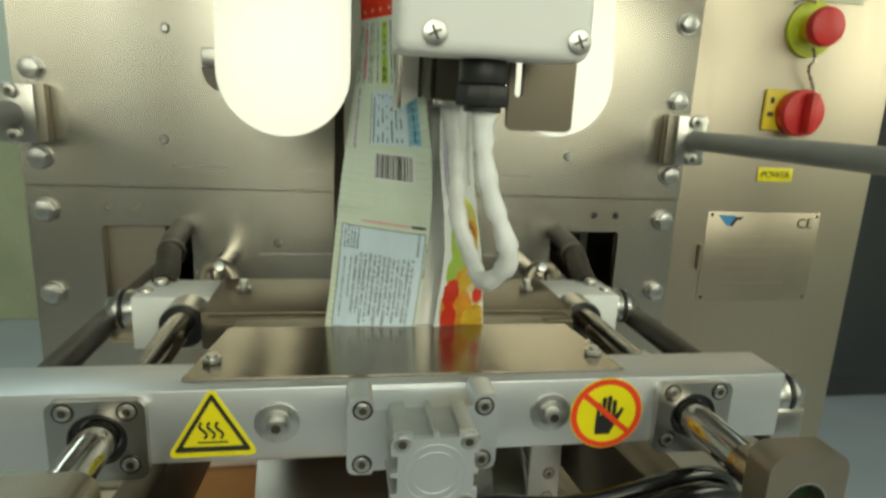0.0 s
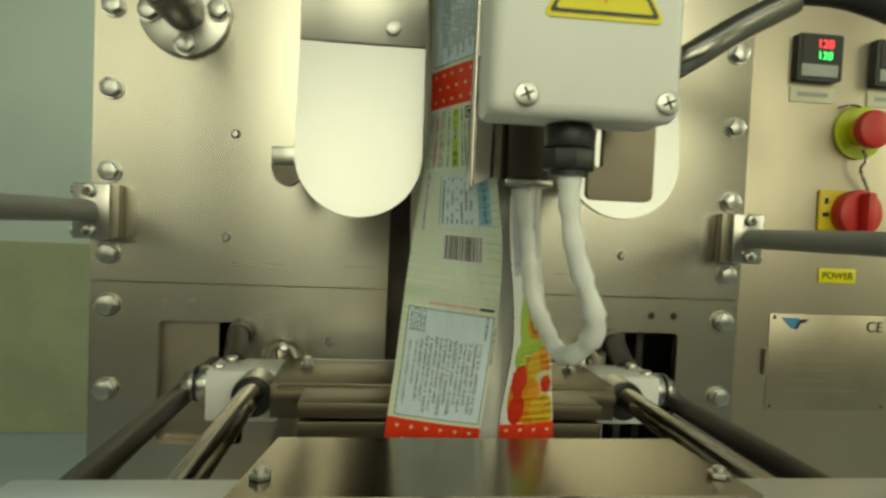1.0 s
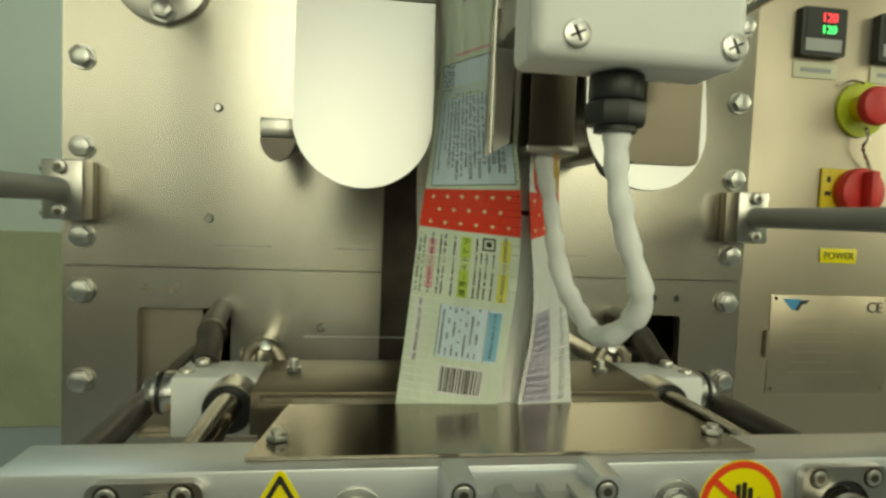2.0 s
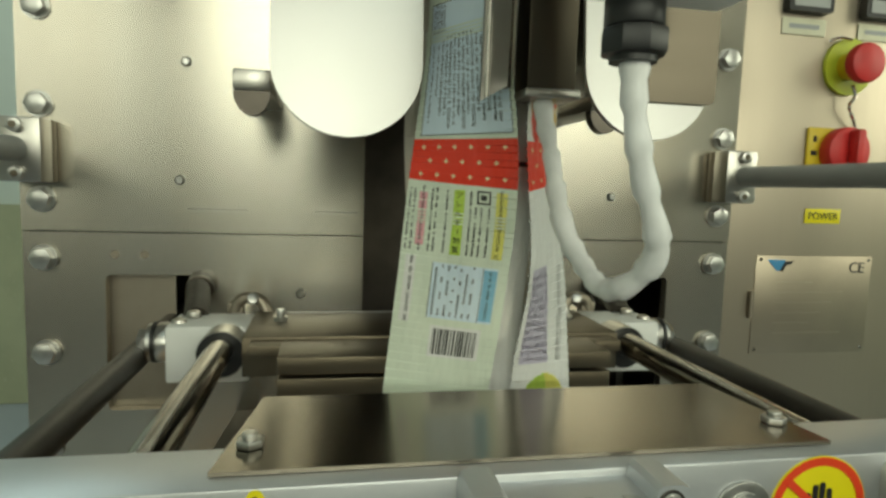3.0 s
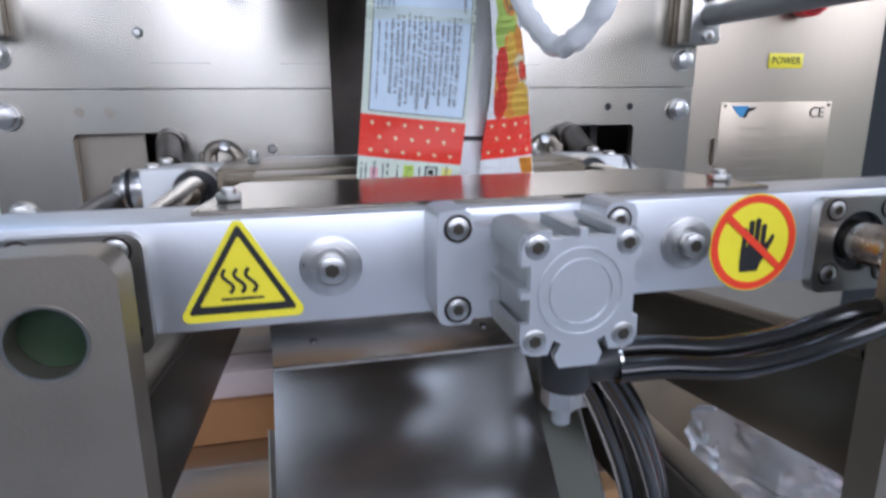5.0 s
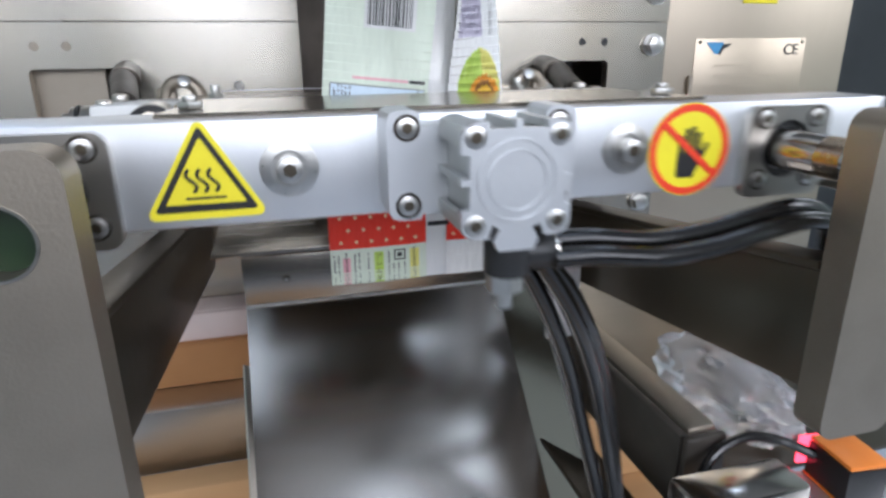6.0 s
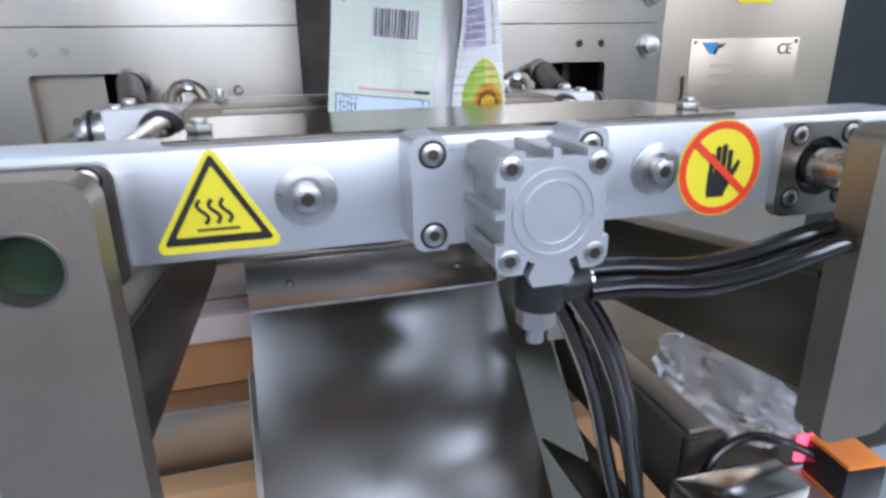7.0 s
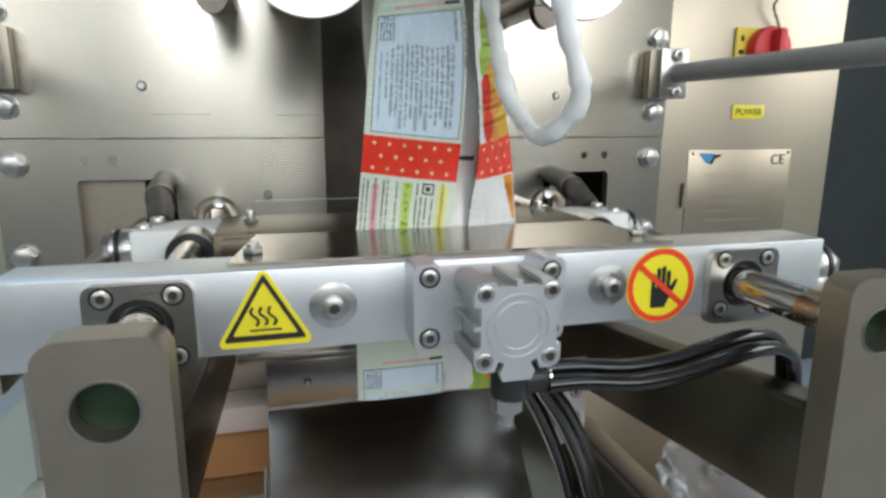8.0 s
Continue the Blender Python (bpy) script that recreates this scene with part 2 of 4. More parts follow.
slab("wall_south_base", -2.39, 2.39, -2.3995, -2.385, -0.598, 0.28, DARKCAB, "added unseen dark panel that darkens the plate's lower reflection", "wall panel")
slab("wall_west", -2.5, -2.4, -2.4, 2.25, -0.6, 1.75, WALL, "pale greenish wall panels", "wall")
slab("wall_east", 2.4, 2.5, -2.4, 2.25, -0.6, 1.75, WALL, "pale greenish wall panels", "wall")
for lx, ly, ln, watts in LAMPS:
    lamp = thing("ceiling_light", "unseen white fluorescent ceiling light, some of them added as fill", "ceiling light", pose(lx, ly, 1.75, 0, 0, SKEW), "ceiling lights")
    part("housing", box(B(), -0.11, 0.11, -0.03 - ln / 2, 0.03 + ln / 2, -0.05, 0.0, 0.006), WHITE, lamp)
# invented frame and pane for the added side light, out of view
eastfill = thing("window_4", "added unseen light panel in the side wall, brightening the cabinet", "window", kind="structure")
part("window_frame", prism(B(), rounded(-0.56, 0.56, 0.49, 1.66, 0.01), -0.017, 0.017, [rounded(-0.50, 0.50, 0.55, 1.60, 0.005)]), GREYPAINT, eastfill, at=pose(2.382, -1.1, 0, 0, 0, 90))
part("pane", box(B(), -0.499, 0.499, -0.004, 0.004, 0.551, 1.599), WHITE, eastfill, at=pose(2.393, -1.1, 0, 0, 0, 90))
# invented frames round the added lights, out of view
for k, wx in enumerate(FILL_PANES):
    win = thing("window_%d" % (k + 1), "added unseen light panel behind the camera, brightening the steel", "window", kind="structure")
    part("window_frame", prism(B(), rounded(wx - 0.54, wx + 0.54, 0.54, 1.66, 0.01), -2.399, -2.365, [rounded(wx - 0.485, wx + 0.485, 0.595, 1.605, 0.005)]), GREYPAINT, win)
    part("pane", box(B(), wx - 0.484, wx + 0.484, -2.398, -2.390, 0.596, 1.604), WHITE, win)


# ---- bolts and screws ----
def bolt_meshes():
    """A hexagon bolt with washer that looks towards -y from the origin."""
    b = B()
    cyl(b, (0, 0, 0), (0, -1, 0), 0.0105, 0.0018, 24)
    w = mesh_of("washer", b, ZINC)
    b = B()
    cyl(b, (0, -0.0018, 0), (0, -1, 0), 0.0088, 0.0065, 6, bev=0.0008)
    h = mesh_of("bolt_head", b, ZINC)
    return w, h


def socket_meshes(r, rise):
    """A socket-head screw looking towards -y; dark faces paint the shade of its hexagon recess and the counterbore
    round it.
    """
    b = B()
    cyl(b, (0, 0, 0), (0, -1, 0), r, r * rise, 24, bev=r * 0.16)
    o = mesh_of("screw_head", b, ZINC)
    b = B()
    cyl(b, (0, -r * (rise - 0.015), 0), (0, -1, 0), r * 0.54, r * 0.05, 6)
    i = mesh_of("hex_socket", b, DARKSTEEL)
    w = mesh_of("counterbore", prism(B(), ring(0, 0, r * 1.27, 24), -0.0003, 0.0, [ring(0, 0, r * 1.02, 24)]), OXIDE)
    return o, i, w


BOLT = bolt_meshes()
SOCK = {(r, k): socket_meshes(r, k) for r in (0.0036, 0.0046, 0.0055) for k in (0.3, 0.9)}


def hex_bolt(x, y, z, parent=None, s=1.0):
    if parent is None:
        ob = thing("hex_bolt", "zinc-plated hexagon bolt with washer on the steel plate", "bolt", pose(x, y, z, 0, random.uniform(0, 60), 0), "plate bolts")
    else:
        ob = new("hex_bolt")
        ob.parent, ob.matrix_basis = parent, pose(x, y, z, 0, random.uniform(0, 60), 0)
    for me in BOLT:
        new(me.name, me).parent = ob
    ob.scale = (s, s, s)
    return ob


def socket_screw(parent, x, y, z, r=0.0036, rise=0.3):
    ob = new("socket_screw", SOCK[r, rise][0])
    ob.parent, ob.matrix_basis = parent, pose(x, y, z, 0, random.uniform(0, 60), 0)
    new("hex_socket", SOCK[r, rise][1]).parent = ob
    if rise < 0.5:
        new("counterbore", SOCK[r, rise][2]).parent = ob
    return ob


# ---- back plates of the machine ----
up = thing("upper_plate", "tall brushed stainless steel front plate with a film slot", "machine panel", kind="structure")
part("sheet", prism(B(), [(-0.316, 0.3222), (-0.044, 0.3222), (-0.044, 0.72), (0.052, 0.72), (0.052, 0.3222), (0.316, 0.3222), (0.316, 0.78), (-0.316, 0.78)], 0.0, 0.012), PLATE, up)
low = thing("lower_plate", "brushed stainless steel lower plate with two square windows", "machine panel", kind="structure")
part("sheet", prism(B(), [(-0.316, -0.10), (0.316, -0.10), (0.316, 0.3212), (0.052, 0.3212), (0.052, 0.17), (-0.044, 0.17), (-0.044, 0.3212), (-0.316, 0.3212)], 0.001, 0.012,
                    [rounded(-0.255, -0.176, 0.170, 0.286, 0.005), rounded(0.178, 0.253, 0.170, 0.286, 0.005)]), PLATE, low)
# discs for holes: black paints shade inside, taupe the left ones lit inside
for hx in (-0.2473, -0.2245, 0.2236, 0.2473):
    part("tapped_hole", cyl(B(), (hx, 0.0012, 0.3032), (0, -1, 0), 0.0034, 0.0006, 16), BLACK if hx > 0 else TAUPE, low)
for sx, sz in ((-0.1959, 0.3658), (0.188, 0.363), (-0.19, 0.462)):
    part("dome_screw", cyl(B(), (sx, 0, sz), (0, -1, 0), 0.0042, 0.003, 16, 0.0025), ZINC, up)
for x0, x1 in ((-0.190, -0.142), (-0.086, -0.049), (0.120, 0.150)):
    part("polished_line", box(B(), x0, x1, -0.0004, 0.0, 0.3420, 0.3426), STEEL, up, "faint bright line in the steel")
for sx, sz in ((-0.0977, 0.2699), (0.098, 0.27)):
    part("dome_screw", cyl(B(), (sx, 0.001, sz), (0, -1, 0), 0.0042, 0.003, 16, 0.0025), ZINC, low)
for sx in (-0.3, 0.3):
    for sz in (0.571, 0.4972, 0.4222, 0.3474, 0.3002, 0.2217, 0.14):
        hex_bolt(sx, 0.0, sz)

# inside of the machine, behind the windows; the rear wall's dark tone stands for shade
slab("machine_back", -0.316, 0.316, 0.30, 0.31, -0.10, 0.78, DARKSTEEL, "rear wall inside the machine, darkened to stand for the shade there", "machine panel")
slab("machine_side", -0.316, -0.306, 0.0125, 0.2995, -0.10, 0.78, STEEL, "steel side wall of the machine body", "machine panel")
slab("machine_flank", 0.306, 0.316, 0.0125, 0.2995, -0.10, 0.78, STEEL, "steel side wall of the machine body", "machine panel")
slab("machine_top", -0.3055, 0.3055, 0.0125, 0.2995, 0.77, 0.78, STEEL, "steel top of the machine body", "machine panel")
slab("machine_base", -0.5, 0.57, 0.0, 0.5, -0.6, -0.1005, STEEL, "closed steel base of the packing machine on the floor", "machine base")

# dark sheet put in for the shade within the film slot
slab("slot_back", -0.060, 0.070, 0.060, 0.064, 0.14, 0.76, OXIDE, "added dark sheet standing for the shade in the film slot", "machine panel")

# ---- control cabinet ----
cab = thing("control_cabinet", "brushed steel control cabinet with switches beside the plate", "cabinet")
part("front_panel", box(B(), 0.318, 0.571, 0.0275, 0.04, -0.0995, 0.78, 0.002), CABINET, cab)
part("body", box(B(), 0.3185, 0.5705, 0.0402, 0.40, -0.0995, 0.779, 0.002), CABINET, cab)

# ---- guide rods and fixed frame in front of the plate ----
for sx in (-0.143, 0.143):
    rod = thing("guide_rod", "bright chromed guide rod carrying the sealing jaws", "rod", group="guide rods")
    part("shaft", cyl(B(), (sx, 0.3, 0.2565), (0, -1, 0), 0.0085, 0.6905, 32, bev=0.001), CHROME, rod)
    part("worn_section", cyl(B(), (sx, -0.372, 0.2565), (0, -1, 0), 0.00855, 0.012, 32), BRONZE, rod, "brown worn patch on the chrome")

for side, name in ((-1, "left"), (1, "right")):
    fx = -0.1390 if side < 0 else 0.1500
    br = thing("end_bracket", "taupe bead-blasted steel end bracket with a round hole", "bracket", group="end brackets")
    zb = 0.145
    part("plate", prism(B(), rounded(fx - 0.0182, fx + 0.0182, zb, 0.2775, 0.008), -0.402, -0.388, [ring(fx, 0.2550, 0.0096, 28)]), TAUPE, br)
    part("plug", cyl(B(), (fx, -0.3885, 0.2550), (0, -1, 0), 0.0095, 0.006, 28), GREEN, br, "green plug deep in the round hole")
    part("hole_rim", prism(B(), ring(fx, 0.2550, 0.0102, 32), -0.4024, -0.4021, [ring(fx, 0.2550, 0.0094, 32)]), STEEL, br, "bright worn rim of the round hole")
    beam = thing("side_beam", "dark steel side beam from the plate to the end bracket", "beam", group="side beams")
    b = B()
    box(b, -0.006, 0.006, -0.395, 0.0, -0.052, 0.0, 0.0015)
    part("web", b, DARKSTEEL, beam, at=pose(side * 0.1405, 0, 0.163, -7.5, 0, 0))
    b = B()
    box(b, -0.009, 0.009, -0.3885, 0.0, 0.0, 0.004, 0.001)
    part("flange", b, DARKSTEEL, beam, at=pose(side * 0.1425, 0, 0.163, -7.5, 0, 0))


def flange_bearing(parent, x, z):
    fb = part("flange_bearing", prism(B(), rounded(x - 0.0205, x + 0.0205, z - 0.0205, z + 0.0185, 0.005), -0.0045, 0.0, [ring(x, z, 0.0125, 28)]), STEEL, parent)
    part("seal", prism(B(), ring(x, z, 0.0128, 28), -0.002, 0.012, [ring(x, z, 0.0092, 28)]), BLACK, fb, "black rubber seal round the rod")
    for dx in (-0.013, 0.013):
        for dz in (-0.0125, 0.0135):
            socket_screw(parent, x + dx, -0.0045, z + dz, 0.0036)


def end_bolt(parent, x, y, z, side, r=0.0135):
    """Washers and a screw at the end of a bar, looking sideways."""
    part("washer", cyl(B(), (x, y, z), (side, 0, 0), r, 0.009, 28, bev=0.001), ZINC, parent)
    part("o_ring", cyl(B(), (x + side * 0.009, y, z), (side, 0, 0), r * 1.03, 0.0025, 28), BLACK, parent)
    part("lock_washer", cyl(B(), (x + side * 0.0115, y, z), (side, 0, 0), r * 0.95, 0.003, 28), ZINC, parent)
    part("bolt_head", cyl(B(), (x + side * 0.0145, y, z), (side, 0, 0), r * 0.66, 0.007, 6, bev=0.0007), ZINC, parent)


# ---- front jaw: a keyed crossbar with its cylinder and stickers ----
front_jaw = thing("front_sealing_jaw", "silver aluminium crossbar of the front sealing jaw with warning stickers", "sealing jaw")
bar = part("crossbar", box(B(), -0.197, 0.197, 0.0, 0.030, 0.2403, 0.2772, 0.0012), ALU, front_jaw)
hj = part("heater_block", box(B(), -0.098, 0.098, 0.0302, 0.0735, 0.238, 0.2715, 0.0015), SHEET, front_jaw, "dark steel heated block behind the crossbar")
b = B()
prism(b, [(-0.110, 0.0), (0.108, 0.0), (0.100, 0.0665), (-0.100, 0.0665)], -0.0014, 0.0)
cp = part("cover_plate", b, MIRROR, front_jaw, "thin polished cover plate that mirrors the film", at=pose(0, 0.0080, 0.2775, -90, 0, 0))
# highlight on the plate's front edge, made as a lighter strip
part("bright_edge", box(B(), -0.1098, 0.1078, 0.0074, 0.0079, 0.2774, 0.2790), ALU, cp, "lighter strip painting the highlight along the cover plate's edge")
for px, py in ((-0.0998, 0.026), (0.0985, 0.026)):
    st = part("stud", cyl(B(), (px, py, 0.2791), (0, 0, 1), 0.0048, 0.0026, 6, bev=0.0004), ZINC, front_jaw)
    part("stud_top", cyl(B(), (px, py, 0.2817), (0, 0, 1), 0.0027, 0.0020, 12, bev=0.0003), ZINC, st)
for sx in (-0.143, 0.143):
    flange_bearing(front_jaw, sx, 0.2565)
for sx in (-0.0665, 0.0668):
    part("large_washer", cyl(B(), (sx, 0, 0.2598), (0, -1, 0), 0.0103, 0.0016, 32, bev=0.0004), ZINC, front_jaw)
    part("collar", cyl(B(), (sx, -0.0016, 0.2598), (0, -1, 0), 0.0066, 0.0012, 28), ZINC, front_jaw)
    socket_screw(front_jaw, sx, -0.0028, 0.2598, 0.0046, 0.9)
for side in (-1, 1):
    end_bolt(front_jaw, side * 0.197, 0.015, 0.2585, side, 0.0125)

# air cylinder on the crossbar
pad = part("mounting_flange", prism(B(), [(-0.0345, 0.2460), (-0.0335, 0.2432), (-0.0310, 0.2422), (-0.0235, 0.2422), (-0.0225, 0.2440), (0.0225, 0.2440), (0.0235, 0.2422), (0.0310, 0.2422), (0.0335, 0.2432), (0.0345, 0.2460),
                                          (0.0345, 0.2765), (0.0335, 0.2790), (0.0310, 0.2800), (0.0250, 0.2800), (0.0232, 0.2785), (0.0225, 0.2745), (-0.0225, 0.2745), (-0.0232, 0.2785), (-0.0250, 0.2800), (-0.0310, 0.2800), (-0.0335, 0.2790), (-0.0345, 0.2765)], -0.019, 0.0), ALU, front_jaw, "silver aluminium mounting flange")
for dx in (-0.0277, 0.0277):
    for dz in (0.2445 + 0.003, 0.2742):
        socket_screw(front_jaw, dx, -0.019, dz, 0.0036)


def cylinder_outline(cx, cz, h):
    """Square section with a T-slot pair in each side and chamfered foot, like an air cylinder's profile."""
    side = []
    prof = [(-h + 0.004, -h), (-0.0105, -h), (-0.0105, -h + 0.002), (-0.012, -h + 0.002), (-0.012, -h + 0.0034), (-0.0012, -h + 0.0034), (-0.0012, -h),
            (0.0012, -h), (0.0012, -h + 0.0034), (0.012, -h + 0.0034), (0.012, -h + 0.002), (0.0105, -h + 0.002), (0.0105, -h), (h - 0.004, -h), (h - 0.001, -h + 0.001)]
    for k in range(4):
        a = k * math.pi / 2
        side += [(cx + x * math.cos(a) - z * math.sin(a), cz + x * math.sin(a) + z * math.cos(a)) for x, z in prof]
    return side


def cylinder_cap(cx, cz, h):
    """The end face: slots at three sides, and a foot below."""
    p = [(-h + 0.004, h), (-0.0095, h), (-0.0095, h - 0.0022), (-0.0012, h - 0.0022), (-0.0012, h + 0.0004), (0.0012, h + 0.0004), (0.0012, h - 0.0022), (0.0095, h - 0.0022), (0.0095, h), (h - 0.004, h), (h - 0.0012, h - 0.0012), (h, h - 0.004),
         (h, 0.0085), (h - 0.0018, 0.0085), (h - 0.0018, 0.0010), (h, 0.0010), (h, -0.0010), (h - 0.0018, -0.0010), (h - 0.0018, -0.0085), (h, -0.0085), (h, -h + 0.004), (h - 0.0012, -h + 0.0012), (h - 0.004, -h),
         (0.0095, -h), (0.0080, -h + 0.0042), (0.0055, -h + 0.0030), (0.0075, -h - 0.001), (0.0060, -h - 0.0045), (-0.0060, -h - 0.0045), (-0.0075, -h - 0.001), (-0.0055, -h + 0.0030), (-0.0080, -h + 0.0042), (-0.0095, -h),
         (-h + 0.004, -h), (-h + 0.0012, -h + 0.0012), (-h, -h + 0.004), (-h, -0.0085), (-h + 0.0028, -0.0085), (-h + 0.0028, -0.0010), (-h, -0.0010), (-h, 0.0010), (-h + 0.0028, 0.0010), (-h + 0.0028, 0.0085), (-h, 0.0085), (-h, h - 0.004), (-h + 0.0012, h - 0.0012)]
    return [(cx + a, cz + b) for a, b in p]


CX, CZ = 0.0008, 0.2605
ac = part("air_cylinder", prism(B(), cylinder_outline(CX, CZ, 0.0178), -0.0455, -0.0192), ALU_DARK, front_jaw, "grooved aluminium air cylinder body")
part("end_cap", prism(B(), cylinder_cap(CX, CZ, 0.0182), -0.0485, -0.0457), ALU, ac, "bright end cap with a round step")
for r0, r1, y0, y1 in ((0.0132, 0.0124, -0.0490, -0.0484), (0.0098, 0.0092, -0.0490, -0.0484)):
    part("cap_ring", prism(B(), ring(CX, CZ, r0, 40), y0, y1, [ring(CX, CZ, r1, 40)]), ALU, ac)
for dx in (-0.0137, 0.0137):
    for dz in (-0.0137, 0.0137):
        socket_screw(front_jaw, CX + dx, -0.0480, CZ + dz, 0.0036)
# elbow fittings and hoses under the cylinder
fit = part("elbow_fitting", cyl(B(), (0.002, -0.038, 0.2415), (0, 0, -1), 0.0082, 0.0150, 20, bev=0.0012), BLACK, front_jaw, "black push-in elbow fitting")
part("nut", cyl(B(), (0.001, -0.038, 0.2263), (0, 0, -1), 0.0064, 0.006, 6), ZINC, fit)
part("stem", cyl(B(), (0.001, -0.038, 0.2202), (0, 0, -1), 0.0030, 0.006, 12), ZINC, fit)
part("elbow_arm", cyl(B(), (0.005, -0.038, 0.2335), (1, 0, 0), 0.0064, 0.0125, 20, bev=0.0008), BLACK, fit)
part("release_ring", cyl(B(), (0.0176, -0.038, 0.2335), (1, 0, 0), 0.0060, 0.0010, 20), CHROME, fit)
for oy, oz in ((-0.034, 0.2350), (-0.042, 0.2312)):
    part("air_hose", tube(B(), [(0.0170, oy, oz), (0.034, oy, oz - 0.0005), (0.058, oy - 0.001, oz - 0.0030), (0.082, oy, oz - 0.0020), (0.106, oy + 0.003, oz + 0.0010), (0.130, oy + 0.008, oz + 0.0020), (0.150, oy + 0.014, oz - 0.0030), (0.164, oy + 0.020, oz - 0.016), (0.169, oy + 0.022, oz - 0.05)], 0.0037, 14), RUBBER, front_jaw, "glossy black air hose")
for k, (ox, oy) in enumerate(((0.016, -0.022), (0.022, -0.028), (0.027, -0.018))):
    part("hanging_hose", tube(B(), [(ox - 0.004, oy, 0.231), (ox, oy + 0.003, 0.222), (ox + 0.013 + 0.002 * k, oy + 0.010, 0.200), (ox + 0.030 + 0.003 * k, oy + 0.02, 0.165), (ox + 0.046 + 0.003 * k, oy + 0.03, 0.120), (ox + 0.060, oy + 0.03, 0.07)], 0.0036, 12), RUBBER, front_jaw, "black air hose hanging down")


# stickers on the crossbar
def tri_out(cx, zb, w, h, r, n=4):
    """A triangle standing on its base, with rounded corners."""
    c = [(cx - w / 2, zb), (cx + w / 2, zb), (cx, zb + h)]
    out = []
    for i in range(3):
        p, a, q = Vector(c[i - 1]), Vector(c[i]), Vector(c[(i + 1) % 3])
        u, v = (p - a).normalized(), (q - a).normalized()
        half = math.acos(max(-1, min(1, u.dot(v)))) / 2
        d = r / math.tan(half)
        mid = a + (u + v).normalized() * (r / math.sin(half))
        s, e = a + u * d - mid, a + v * d - mid
        for k in range(n + 1):
            out.append(tuple(mid + s.lerp(e, k / n).normalized() * r))
    return out


warn = part("hot_surface_sticker", prism(B(), tri_out(-0.0953, 0.2435, 0.0415, 0.0355, 0.0022), -0.0004, 0.0), YELLOW, front_jaw, "yellow triangular hot surface warning sticker")
part("black_border", prism(B(), tri_out(-0.0953, 0.2462, 0.0345, 0.0295, 0.0008), -0.0007, -0.00045, [tri_out(-0.0953, 0.2488, 0.0270, 0.0232, 0.0005)]), INK, warn)
part("base_line", prism(B(), rounded(-0.1020, -0.0886, 0.2505, 0.2513, 0.0003), -0.0007, -0.00045), INK, warn)
for k in (-1, 0, 1):
    pts = []
    for i in range(13):
        u = i / 12
        pts.append((-0.0953 + k * 0.0036 + 0.0013 * math.sin(u * 2 * math.pi) - 0.0006 + 0.001 * (0.5 - u), -0.0006, 0.2530 + 0.0080 * u))
    part("heat_wave", tube(B(), pts, 0.0006, 6), INK, warn)

stop = part("no_touching_sticker", prism(B(), ring(0.0970, 0.2578, 0.0195, 48), -0.0004, 0.0), YELLOW, front_jaw, "round red and yellow keep-out sticker")
part("red_ring", prism(B(), ring(0.0970, 0.2578, 0.0190, 48), -0.0007, -0.00045, [ring(0.0970, 0.2578, 0.0160, 48)]), REDINK, stop)
palm = B()
prism(palm, [(0.0918, 0.2462), (0.0998, 0.2462), (0.1002, 0.2478), (0.1024, 0.2520), (0.1024, 0.2565), (0.0914, 0.2565), (0.0914, 0.2490)], -0.0007, -0.00045)
part("palm_symbol", palm, INK, stop)
for fx, z1, fw in ((0.0926, 0.2640, 0.0010), (0.0953, 0.2668, 0.0011), (0.0981, 0.2676, 0.0011), (0.1010, 0.2652, 0.0011)):
    part("digit_symbol", prism(B(), rounded(fx - fw, fx + fw, 0.2560, z1, 0.0009), -0.00072, -0.00046), INK, stop)
part("thumb_symbol", prism(B(), [(0.1015, 0.2505), (0.1052, 0.2575), (0.1062, 0.2600), (0.1050, 0.2610), (0.1036, 0.2590), (0.1015, 0.2560)], -0.00072, -0.00046), INK, stop)
part("red_slash", box(B(), -0.0172, 0.0172, -0.00095, -0.00072, -0.0014, 0.0014), REDINK, stop, at=pose(0.0970, 0, 0.2578, 0, 40, 0))

